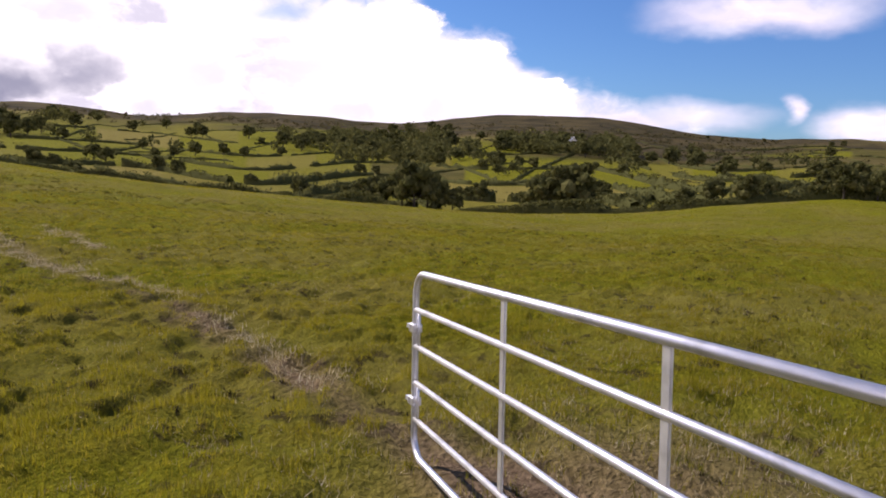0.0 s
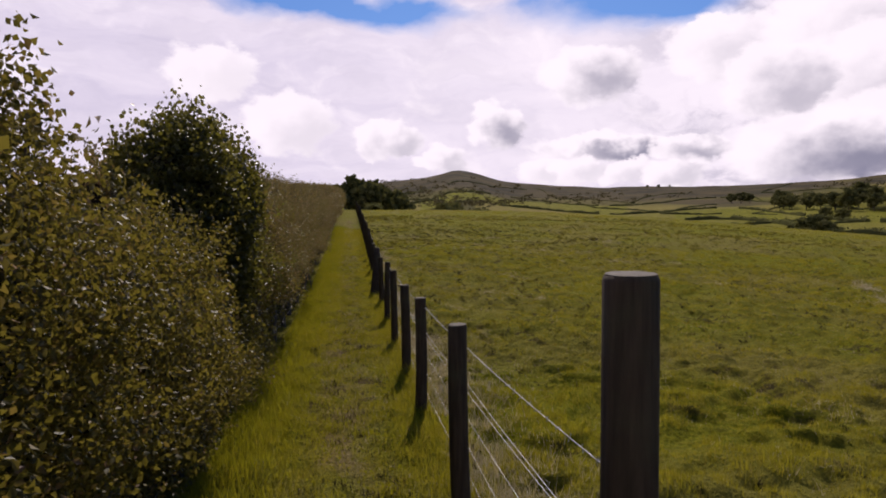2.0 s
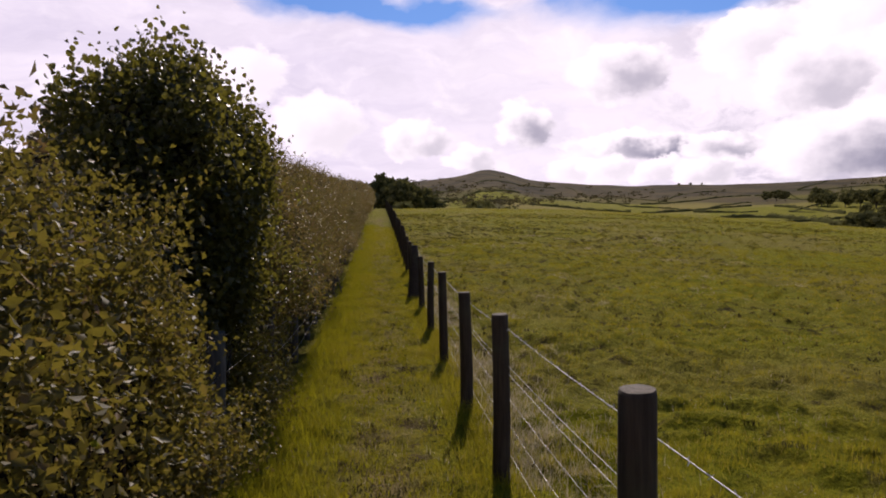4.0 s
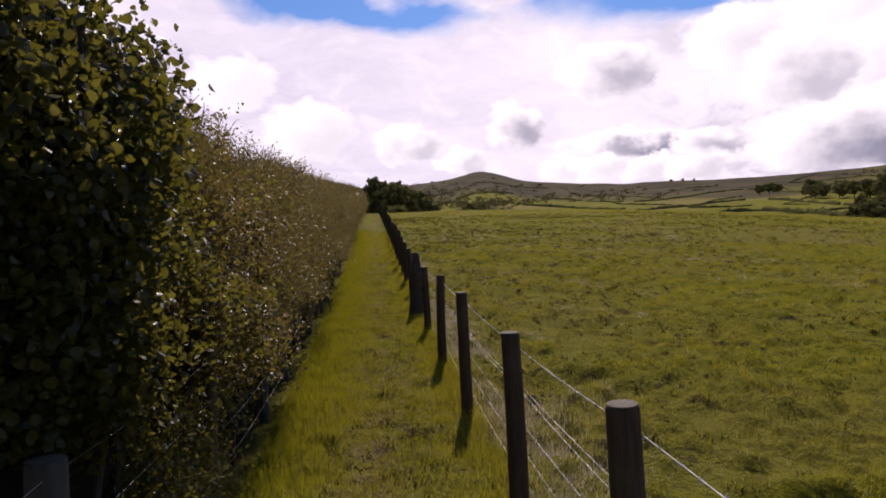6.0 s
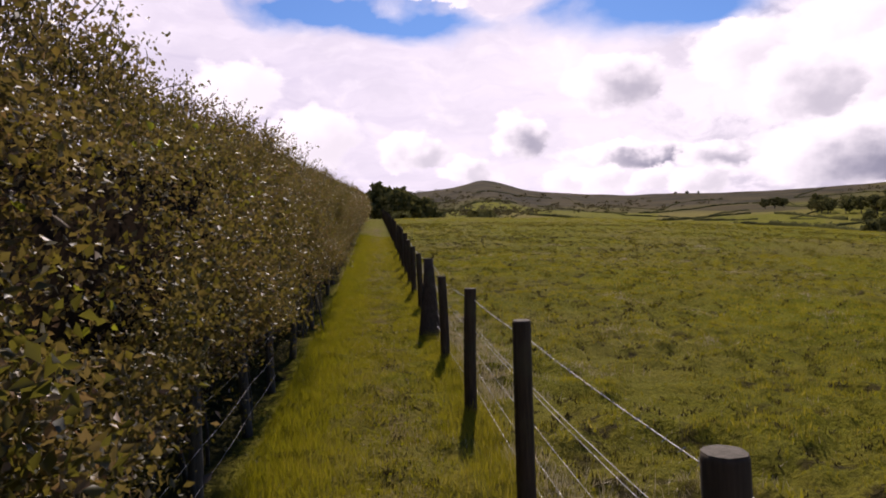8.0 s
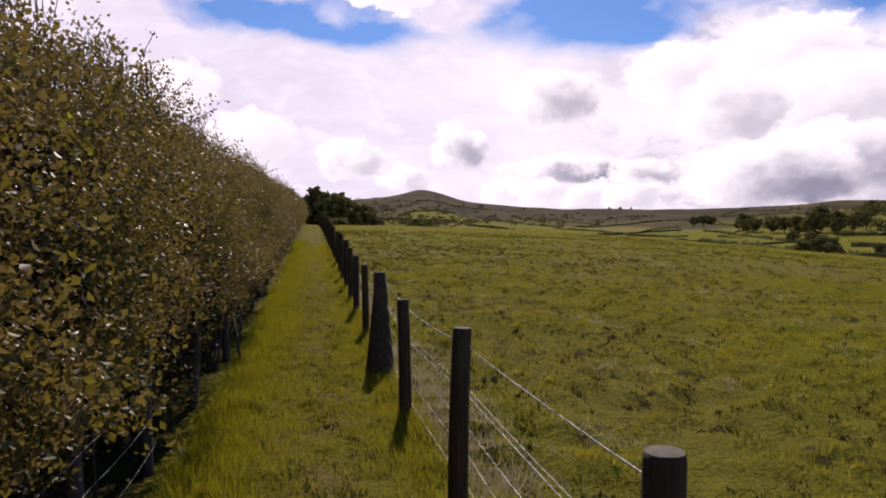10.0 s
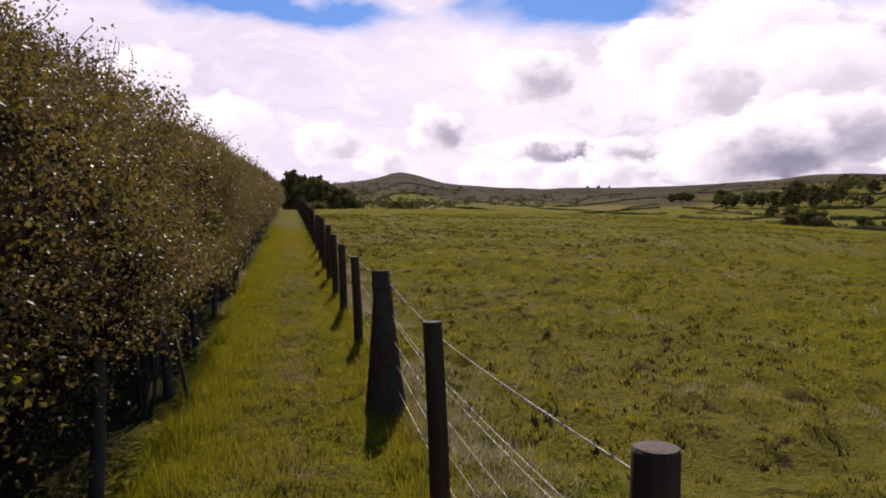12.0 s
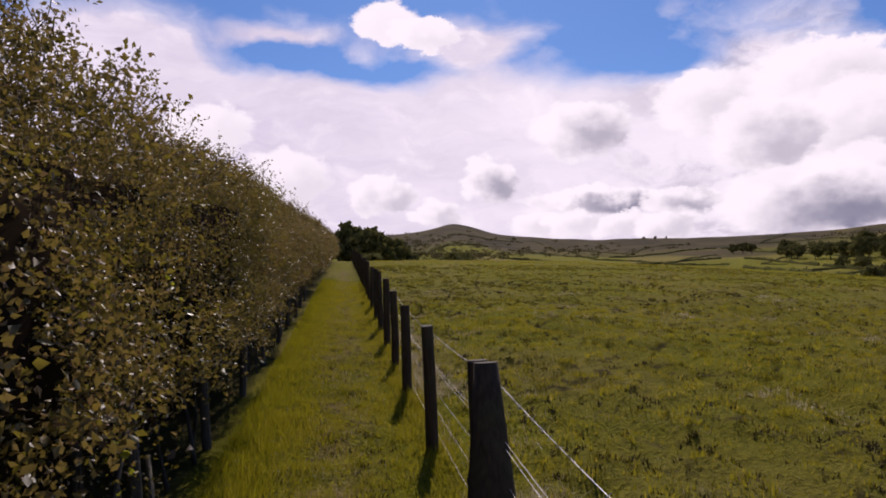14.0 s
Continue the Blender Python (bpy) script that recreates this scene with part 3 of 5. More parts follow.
def build_fence():
    rng = np.random.default_rng(4)
    fence = tagged(new("fence"), "dark round timber posts strung with barbed and plain wire", "fence")
    posts = [(y, top, 0.050 + 0.006 * rng.random()) for y, top in FIRST_POSTS]
    y = FIRST_POSTS[-1][0]
    while y < 92:
        y += rng.uniform(1.95, 2.35)
        posts.append((y, float(lane_z(y)) + 1.06 + rng.uniform(-0.05, 0.06), 0.052))
    heads = []
    spots = [(0.293, 3.12, 1.28, 0.062), (0.55, 1.48, 0.95, 0.060)] + [(fence_x(y), y, top, r) for y, top, r in posts]
    for i, (x, y, top, r) in enumerate(spots):
        ground = float(land_z(x, y)) - 0.02
        body, cap = post_mesh(rng, r, top - ground, 14 if y < 35 else 8)
        post = part("post", body, POST_WOOD, fence, "thick dark gate post with a sawn top" if i < 2 else "")
        end = part("post_top", cap, END_WOOD, post, "pale sawn end grain")
        post.location = (x, y, ground)
        post.rotation_euler = (radians(rng.uniform(-1.2, 1.2)), radians(rng.uniform(-1.5, 1.5)), rng.uniform(0, 6))
        heads.append((x, y, top, ground, r))
    # a thick brace leans on the straining post and hides it from the lane
    x, y = fence_x(19.38), 19.38
    bm = bmesh.new()
    low, high = Vector((x - 0.05, y - 0.40, float(land_z(x, y - 0.40)) - 0.10)), Vector((x - 0.004, y - 0.10, 0.757))
    last = None
    for k in range(6):
        p, r = low.lerp(high, k / 5), 0.185 + (0.060 - 0.185) * (k / 5) ** 0.85
        ring = [bm.verts.new(p + Vector((r * math.cos(a) * (1 + 0.04 * math.sin(3 * a)), 0.55 * r * math.sin(a), 0))) for a in np.linspace(0, 2 * math.pi, 15)[:-1]]
        if last:
            for a in range(14):
                bm.faces.new((last[a], last[(a + 1) % 14], ring[(a + 1) % 14], ring[a])).smooth = True
        last = ring
    bm.faces.new(last)
    part("strut", bm, POST_WOOD, fence, "thick slanting timber brace with a sawn head")
    line = [heads[1], heads[0]] + heads[2:]
    for drop, radius, barbed, label in ((0.10, 0.0018, True, "barbed top wire"), (0.335, 0.0014, False, ""), (0.365, 0.0014, False, ""), (0.54, 0.0013, False, ""), (0.71, 0.0013, False, ""), (0.88, 0.0013, False, "")):
        points = []
        for i, (x, y, top, ground, r) in enumerate(line):
            level = min(top, ground + 1.1) - drop
            if i == 0:
                level = top - 0.10 - drop * 0.8
            points.append((x + r + 0.004, y, max(level, ground + 0.05) + rng.uniform(-0.012, 0.012)))
        near = [p for p in points if p[1] < 60]
        path = sagging(near, 0.012)
        bm = bmesh.new()
        sweep(bm, path, radius, 5)
        wire = part("wire", bm, WIRE, fence, label)
        if barbed:
            bm = bmesh.new()
            for a, b in zip(path, path[1:]):
                if a.y > 34:
                    break
                n = max(1, int((b - a).length / 0.11))
                for k in range(n):
                    p = a.lerp(b, (k + 0.5) / n)
                    for _ in range(2):
                        d = Vector(rng.normal(size=3)).normalized() * 0.014
                        tube(bm, p - d, p + d, 0.0016, 0.0009, 4, False)
            tagged(part("barbs", bm, WIRE, wire, "twisted steel barbs"), kind="stuff")


build_fence()


# ---- old fence in the hedge foot ----
def build_hedge_fence():
    rng = np.random.default_rng(14)
    fence = tagged(new("old_fence"), "weathered grey stakes with slack wire half lost in hedge", "fence")
    heads = []
    spots = [2.9, 5.2, 8.46, 10.6, 12.8, 14.5, 16.0, 17.77, 20.0] + [22.2 + 2.2 * i for i in range(8)]
    for y in spots:
        stout = y == 8.46
        x = hedge_x(y) - (0.19 if y < 15 or y == 20.0 else 0.24) + rng.uniform(-0.02, 0.02)
        ground = float(land_z(x, y)) - 0.02
        top = ground + 0.97 + rng.uniform(-0.05, 0.04)
        body, cap = post_mesh(rng, 0.064 if stout else 0.040, top - ground, 12)
        stake = part("stake", body, OLD_WOOD, fence, "stout grey stake" if stout else "")
        part("stake_top", cap, END_WOOD, stake)
        stake.location = (x, y, ground)
        stake.rotation_euler = (radians(rng.uniform(-3, 3)), radians(rng.uniform(-3, 3)), rng.uniform(0, 6))
        heads.append((x + 0.05, y, top))
    for foot, head in (((-1.09, 19.45), (-1.00, 19.90, 0.62)), ((-0.80, 19.60), (-0.93, 19.90, 0.28))):
        bm = bmesh.new()
        tube(bm, (*foot, float(land_z(*foot)) - 0.1), head, 0.016, 0.013, 8)
        part("strut", bm, OLD_WOOD, fence, "thin leaning grey prop")
    for drop in (0.06, 0.30, 0.52, 0.74):
        bm = bmesh.new()
        sweep(bm, sagging([(x, y, z - drop + rng.uniform(-0.02, 0.02)) for x, y, z in heads[:7]], 0.02, 4), 0.0015, 5)
        part("wire", bm, OLD_WIRE, fence)


build_hedge_fence()


# ---- field gate ----
def build_gate():
    gate = tagged(new("field_gate"), "open galvanised tubular steel field gate with six rails", "gate")
    length, gap, r = 3.55, 0.2075, 0.019
    low, high = -5 * gap, 0.0
    # along +x from the hinges to the free end, z down from the top rail
    curve = 0.13
    bend = [(length - curve + curve * math.sin(a), 0, high - curve + curve * math.cos(a)) for a in np.linspace(0, math.pi / 2, 7)]
    under = [(length - curve + curve * math.cos(a), 0, low + curve - curve * math.sin(a)) for a in np.linspace(0, math.pi / 2, 7)]
    bm = bmesh.new()
    sweep(bm, [(0, 0, low), (0, 0, high), *[(0.06, 0, high), *bend], *under, (0.06, 0, low), (0, 0, low)][2:-1], r, 12)
    part("frame", bm, STEEL, gate, "bent galvanised tube")
    bm = bmesh.new()
    tube(bm, (0.06, 0, low), (0.06, 0, high), r, None, 12)
    part("hinge_stile", bm, STEEL, gate)
    for i in range(1, 5):
        bm = bmesh.new()
        tube(bm, (0.06, 0, -gap * i), (length, 0, -gap * i), 0.0155, None, 12)
        part("rail", bm, STEEL, gate)
    for x in (0.35, 1.28, 2.355):
        bm = bmesh.new()
        box(bm, (x, 0, low / 2), (0.040, 0.012, -low))
        bmesh.ops.bevel(bm, geom=bm.edges[:], offset=0.003, segments=1, affect="EDGES")
        part("upright", bm, STEEL, gate, "flat steel upright")
    for z in (-1.5 * gap, -3.5 * gap):
        bm = bmesh.new()
        box(bm, (length, 0, z), (0.085, 0.055, 0.05))
        bmesh.ops.bevel(bm, geom=bm.edges[:], offset=0.005, segments=1, affect="EDGES")
        box(bm, (length + 0.03, 0.012, z + 0.01), (0.05, 0.05, 0.022))
        clamp = part("clamp", bm, STEEL, gate, "bolted steel latch clamp")
        bm = bmesh.new()
        tube(bm, (length - 0.062, 0, z - gap * 0.5 - 0.015), (length - 0.062, 0, z + gap * 0.55), 0.009, None, 8)
        tube(bm, (length - 0.085, 0, z - gap * 0.5), (length - 0.062, 0, z - gap * 0.5), 0.011, None, 8)
        part("bolt", bm, STEEL, clamp)
    free, rear = Vector((3.76, 1.52, 0.85)), Vector((1.52, -0.34, 1.098))
    way = (free - rear).normalized()
    turn = Matrix((way, Vector((0, 0, 1)).cross(way).normalized(), way.cross(Vector((0, 0, 1)).cross(way).normalized()))).transposed().to_4x4()
    start = free - way * length
    gate.matrix_world = Matrix.Translation(start) @ turn
    ground = float(land_z(start.x - 0.12, start.y - 0.1)) - 0.02
    post = tagged(new("gate_post"), "stout round timber post carrying the field gate", "gate post")
    body, cap = post_mesh(np.random.default_rng(2), 0.085, 1.4)
    part("post", body, POST_WOOD, post), part("post_top", cap, END_WOOD, post)
    post.location = (start.x - 0.13, start.y - 0.11, ground)


build_gate()


# ---- hedge along the lane ----
def hedge_height(y):
    """Height of the clipped top above the ground."""
    y = np.asarray(y, float)
    full = 2.38 + 0.16 * (wave(y * 0.6, y * 0 + 2, 51) - 0.5) + 0.16 * (wave(y * 2.1, y * 0, 52) - 0.5)
    low = 1.60 + 0.34 * (wave(y * 0.9, y * 0 + 7, 53) - 0.5) - 0.55 * np.clip((y - 6.6) / 0.8, 0, 1)
    k = np.clip((y - 8.4) / 1.0, 0, 1)
    return low * (1 - k) + full * k


def hedge_skin(y, s, lump=True):
    """A place on the hedge's skin: s runs 0 to 1 up the lane face and 1 to 1.6 over the top."""
    base = lane_z(y)
    high = hedge_height(y)
    up = np.clip(s, 0, 1)
    over = np.clip(s - 1, 0, 1)
    x = hedge_x(y) - 0.30 * np.clip((up - 0.82) / 0.18, 0, 1) ** 2 - over * 1.9
    z = base + high * (0.06 + 0.94 * up) + 0.10 * over
    # foliage bulges at chest height over a hollow, shaded foot
    x = x + 0.13 * np.exp(-((up - 0.46) / 0.17) ** 2) - (0.28 + 0.26 * np.clip((y - 11) / 2, 0, 1)) * np.clip(1.35 - up / 0.30, 0, 1)
    if lump:
        x = x + 0.42 * (wave(y * 0.9, z * 1.6, 61) - 0.5) + 0.42 * (wave(y * 2.2, z * 3.2, 62) - 0.5) + 0.20 * (wave(y * 6.0, z * 6.5, 63) - 0.5)
    return x, z


def build_hedge():
    rng = np.random.default_rng(7)
    hedge = tagged(new("hedge"), "tall clipped hawthorn hedge turning olive and brown", "hedge")
    # closed dark sheet inside: twigs, with the shade between them in its colour
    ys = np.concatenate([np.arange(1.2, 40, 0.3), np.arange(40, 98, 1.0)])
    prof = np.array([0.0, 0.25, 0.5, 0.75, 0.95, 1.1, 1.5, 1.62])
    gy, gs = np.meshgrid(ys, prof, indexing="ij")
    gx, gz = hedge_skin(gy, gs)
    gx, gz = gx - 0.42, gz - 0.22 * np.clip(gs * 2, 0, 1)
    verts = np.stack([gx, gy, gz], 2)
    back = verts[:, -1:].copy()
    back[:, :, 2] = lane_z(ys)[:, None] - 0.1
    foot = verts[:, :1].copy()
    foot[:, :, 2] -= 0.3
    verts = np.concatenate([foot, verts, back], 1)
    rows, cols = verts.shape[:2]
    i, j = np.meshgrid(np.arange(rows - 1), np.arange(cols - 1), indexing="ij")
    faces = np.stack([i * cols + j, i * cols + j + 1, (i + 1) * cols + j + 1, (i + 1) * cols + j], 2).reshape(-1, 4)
    link("twig_shade_core", sheet("twig_shade_core", verts.reshape(-1, 3), faces), TWIG_SHADE, hedge, "closed dark core standing in for twigs and inner shade")
    # stems at the foot
    for k in range(48):
        y = rng.uniform(1.5, 34)
        x = hedge_x(y) - 0.30 + rng.uniform(-0.12, 0.08)
        z = float(land_z(x, y)) - 0.05
        bm = bmesh.new()
        p = Vector((x, y, z))
        r = rng.uniform(0.008, 0.022)
        for step in range(3):
            q = p + Vector((rng.uniform(-0.08, 0.08), rng.uniform(-0.1, 0.1), rng.uniform(0.28, 0.4)))
            tube(bm, p, q, r, r * 0.8, 6, False)
            p, r = q, r * 0.8
        part("stem", bm, BARK, hedge)

    def spray(name, count, y0, y1, leaf, cluster, spread, mat, s0=0.10, s1=1.45, power=1.0, label="", floor=0.06, out=0.0):
        y = y0 + (y1 - y0) * rng.random(count) ** power
        s = rng.uniform(s0, s1, count)
        hole = wave(y * 2.3, s * 6.0, 64) * 0.40 + wave(y * 5.1, s * 13.0, 65) * 0.28 + wave(y * 0.9, s * 2.6, 66) * 0.32
        keep = rng.random(count) < np.clip(floor + s * 2.4, 0, 1) * np.clip((hole - 0.41) * 8 + (s > 0.9), 0.05, 1)
        y, s = y[keep], s[keep]
        x, z = hedge_skin(y, s)
        deep = rng.random(len(y)) ** 1.6 * 0.30
        x = x - deep * (s < 1.05) + out * rng.random(len(y))
        z = z - deep * (s >= 1.05) * 0.8 + (s > 0.92) * rng.random(len(y)) ** 2 * 0.14
        c = np.repeat(np.stack([x, y, z], 1), cluster, 0)
        c = c + rng.normal(size=c.shape) * spread
        size = leaf * rng.uniform(0.6, 1.35, len(c))
        leaves(name, c, size, rng, mat, hedge, lift=np.array([0.35, 0, 0.25]), label=label)

    # foot and flank leaves reuse the darkened hazel colour where the hedge is shaded
    spray("foliage", 2000, 3.5, 32, 0.028, 7, 0.05, HAZEL_SHADED, s0=0.0, s1=0.34, label="ivy and nettles in the hedge foot, shade in their dark colour", floor=0.9, out=0.06)
    spray("foliage", 4200, 8.5, 44, 0.028, 6, 0.06, WITHERED, s0=0.0, s1=0.46, label="withered brown leaves low in the hedge", floor=0.5, out=0.08)
    spray("foliage", 15500, 9.9, 30, 0.028, 10, 0.043, HAWTHORN, s0=0.34, power=1.3)
    spray("foliage", 1700, 7.6, 13.5, 0.026, 8, 0.05, BRAMBLE, s0=0.0, s1=0.22, label="sunlit bramble leaves spilling from the hedge foot", floor=0.9, out=0.24)
    spray("foliage", 1500, 8.8, 10.3, 0.036, 8, 0.06, HAZEL_SHADED, s0=0.02, s1=0.95, label="hazel leaves with shade put into their dark colour", floor=0.9)
    spray("foliage", 900, 8.9, 10.4, 0.030, 9, 0.05, HAWTHORN, s0=0.8)
    spray("foliage", 8500, 26, 44, 0.042, 8, 0.055, HAWTHORN, s0=0.24)
    spray("foliage", 7000, 40, 97, 0.085, 8, 0.10, HAWTHORN, power=1.4)
    spray("foliage", 9500, 1.2, 8.1, 0.027, 9, 0.045, BRAMBLE, s0=0.26, label="olive bramble and willow leaves")
    spray("foliage", 1500, 9, 26, 0.028, 8, 0.06, BRAMBLE, s0=0.3, s1=0.9, label="paler bramble sprays")
    spray("foliage", 1600, 1.2, 60, 0.11, 9, 0.13, HAWTHORN, s0=1.4, s1=1.75, label="loose growth on the far side")

    # arching twigs that carry the leaves out of the face
    def twigs(count, y0, y1, reach, leaf, mat, label):
        y = y0 + (y1 - y0) * rng.random(count) ** 1.15
        s = rng.uniform(0.38, 1.12, count)
        x, z = hedge_skin(y, s)
        p = np.stack([x - 0.10, y, z], 1)
        d = unit(np.stack([rng.uniform(0.35, 1.0, count), rng.normal(size=count) * 0.55 - 0.1, rng.uniform(-0.1, 0.9, count) + (s > 0.85) * 0.6], 1))
        step = (reach * rng.uniform(0.5, 1.3, count) / 6)[:, None]
        spots = []
        for k in range(6):
            p = p + d * step
            d = unit(d + np.array([0, 0, -0.16]) + rng.normal(size=(count, 3)) * 0.12)
            spots.append(np.repeat(p, 4, 0) + rng.normal(size=(count * 4, 3)) * leaf * 0.75)
        c = np.concatenate(spots)
        leaves("spray", c, leaf * rng.uniform(0.6, 1.3, len(c)), rng, mat, hedge, lift=np.array([0.3, 0, 0.0]), label=label)

    twigs(2300, 9.9, 30, 0.26, 0.024, HAWTHORN, "arching hawthorn sprays")
    twigs(1200, 1.5, 7.2, 0.34, 0.027, BRAMBLE, "arching bramble sprays")
    twigs(420, 9.5, 24, 0.36, 0.027, BRAMBLE, "arching bramble sprays")
    # sprays of bramble that hang before the hollow foot
    for y, z, reach in ((11.3, 0.15, 0.30), (12.0, 0.42, 0.34), (13.2, 0.05, 0.30), (13.7, 0.38, 0.36), (15.1, 0.30, 0.34), (16.6, 0.05, 0.26), (17.2, 0.42, 0.30), (19.5, 0.25, 0.28), (9.8, 0.1, 0.30), (10.3, 0.45, 0.30)):
        c = np.array([hedge_x(y) - 0.06, y, z]) + rng.normal(size=(90, 3)) * np.array([0.07, reach * 0.7, reach * 0.35])
        c = c[c[:, 2] > land_z(c[:, 0], c[:, 1]) + 0.03]
        leaves("spray", c, 0.026 * rng.uniform(0.6, 1.3, len(c)), rng, BRAMBLE, hedge, lift=np.array([0.2, 0, 0.1]), label="sunlit bramble spray at the hedge foot")
    # a few broad pale leaves that lean out of the face
    for y, z in ((10.1, 1.3), (10.5, 1.05), (10.9, 0.95), (13.7, 1.45), (14.1, 1.0), (7.2, 0.6), (5.8, 0.9), (18.9, 0.5), (12.2, 1.6), (11.4, 1.5), (12.9, 0.8), (12.0, 0.55), (15.2, 1.2), (16.3, 0.7), (17.4, 1.35), (18.6, 0.8), (20.1, 1.1)):
        x = hedge_x(y) + 0.02
        c = np.array([x, y, z]) + rng.normal(size=(9, 3)) * np.array([0.05, 0.09, 0.09])
        leaves("sprig", c, 0.038 * rng.uniform(0.7, 1.2, 9), rng, SPRIG, hedge, label="pale young hazel leaves", aspect=0.85, broad=True)

    # wispy shoots that stand out of the clipped top
    bm = bmesh.new()
    tips = []
    for k in range(2400):
        y = 8.8 + 45 * rng.random() ** 1.5
        s = rng.uniform(0.93, 1.30)
        x, z = hedge_skin(np.array(y), np.array(s))
        p = Vector((float(x), y, float(z) - 0.05))
        n = rng.integers(2, 6)
        d = Vector((rng.normal() * 0.35 + 0.15, rng.normal() * 0.35 - 0.15, 1)).normalized()
        for _ in range(n):
            q = p + d * rng.uniform(0.05, 0.10)
            tube(bm, p, q, 0.0028, 0.002, 4, False)
            for _ in range(3):
                tips.append(q + Vector(rng.normal(size=3)) * 0.022)
            d = (d + Vector(rng.normal(size=3)) * 0.25).normalized()
            p = q
    tagged(part("shoot_growth", bm, BARK, hedge, "thin bare shoots"), kind="stuff")
    tips = np.array([tuple(t) for t in tips])
    leaves("shoot_leaves", tips, 0.025 * rng.uniform(0.6, 1.3, len(tips)), rng, HAWTHORN, hedge)


build_hedge()


def build_shrub(name, label, centre, radii, top, leaf, count, mat, seed, stems=7, core=0.62, tilt=0.0):
    """A many-stemmed shrub: stems, a dark core for inner twigs and shade, leaves in sprays with ragged shoots."""
    rng = np.random.default_rng(seed)
    shrub = tagged(new(name), label, "shrub")
    cx, cy = centre
    ground = float(land_z(cx, cy))
    mid = Vector((cx, cy, ground + (top - ground) * 0.56))
    rx, ry, rz = radii
    for k in range(stems):
        bm = bmesh.new()
        a = rng.uniform(0, 2 * math.pi)
        p, r = Vector((cx + 0.25 * math.cos(a), cy + 0.25 * math.sin(a), ground - 0.1)), rng.uniform(0.018, 0.035)
        goal = mid + Vector((rx * 0.7 * math.cos(a), ry * 0.7 * math.sin(a), rz * rng.uniform(0.3, 0.75)))
        for step in range(4):
            q = p.lerp(goal, 1 / (4 - step)) + Vector(rng.normal(size=3)) * 0.05
            tube(bm, p, q, r, r * 0.75, 6, False)
            p, r = q, r * 0.75
        part("stem", bm, BARK, shrub)
    # dark closed heart: dense twigs and the shrub's inner shade in one colour
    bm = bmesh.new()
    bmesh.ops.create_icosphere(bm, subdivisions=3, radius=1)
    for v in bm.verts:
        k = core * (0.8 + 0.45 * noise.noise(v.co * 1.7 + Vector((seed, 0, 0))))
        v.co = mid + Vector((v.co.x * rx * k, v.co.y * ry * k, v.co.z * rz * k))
    part("twig_shade_core", bm, TWIG_SHADE, shrub, "closed dark core standing in for twigs and inner shade")
    d = unit(rng.normal(size=(count, 3)))
    lump = np.array([noise.noise(Vector(v) * 2.2 + Vector((0, seed, 0))) for v in d])
    rad = (0.70 + 0.30 * rng.random(count) ** 0.6) * (0.94 + 0.35 * lump)
    c = np.array(mid) + d * rad[:, None] * np.array([rx, ry, rz])
    shoots = rng.random(count) < 0.14
    c[shoots] += np.array([0.1, 0, 1.0]) * rng.random((int(shoots.sum()), 1)) * 0.30 * (d[shoots, 2:3] > 0.2)
    c = np.repeat(c, 6, 0) + rng.normal(size=(count * 6, 3)) * leaf * 1.2
    c = c[c[:, 2] > ground + 0.15]
    leaves("foliage", c, leaf * rng.uniform(0.6, 1.3, len(c)), rng, mat, shrub, lift=np.array([0.2, 0, -0.1]), aspect=0.85, droop=0.3, broad=leaf > 0.04)


build_shrub("hazel_shrub", "tall hazel shrub overtopping the hedge, broad leaves darkened for its own shade", (-1.73, 9.1), (0.70, 0.95, 1.12), 2.74, 0.041, 6000, HAZEL_SHADED, 3, core=0.84)
build_shrub("willow_shrub", "spindly yellow-green shrub in the hedge", (-1.64, 4.75), (0.25, 0.36, 1.0), 2.30, 0.036, 900, BRAMBLE, 5, core=0.3)
build_shrub("bramble", "arching bramble clump leaning over the old fence", (-1.40, 6.3), (0.42, 1.1, 0.75), 1.1, 0.025, 2600, BRAMBLE, 8, 5, 0.6)


build_shrub("bramble", "sunlit bramble clump in front of a dark hazel", (-1.42, 6.95), (0.40, 0.42, 0.64), 0.98, 0.024, 2600, BRAMBLE, 12, 5, 0.62)
build_shrub("bramble", "low sunlit bramble clump beside a grey stake", (-1.52, 7.75), (0.28, 0.42, 0.48), 0.80, 0.025, 2000, BRAMBLE, 9, 5, 0.4)


# ---- far country: hedgerows, trees, houses ----
def at_height(az, elev):
    """The place on the far slopes that is seen from the gateway at that bearing and height, in degrees."""
    ds = edge_d(az) * 1.06 * (RIDGE / 95.0) ** np.linspace(0, 1, 300)
    x, y = ds * math.sin(radians(az)), ds * math.cos(radians(az))
    e = np.degrees(np.arctan2(land_z(x, y) - 1.5, ds))
    k = int(np.argmax(np.maximum.accumulate(e) >= elev)) if e.max() >= elev else int(np.argmax(e))
    return float(x[k]), float(y[k]), float(ds[k])


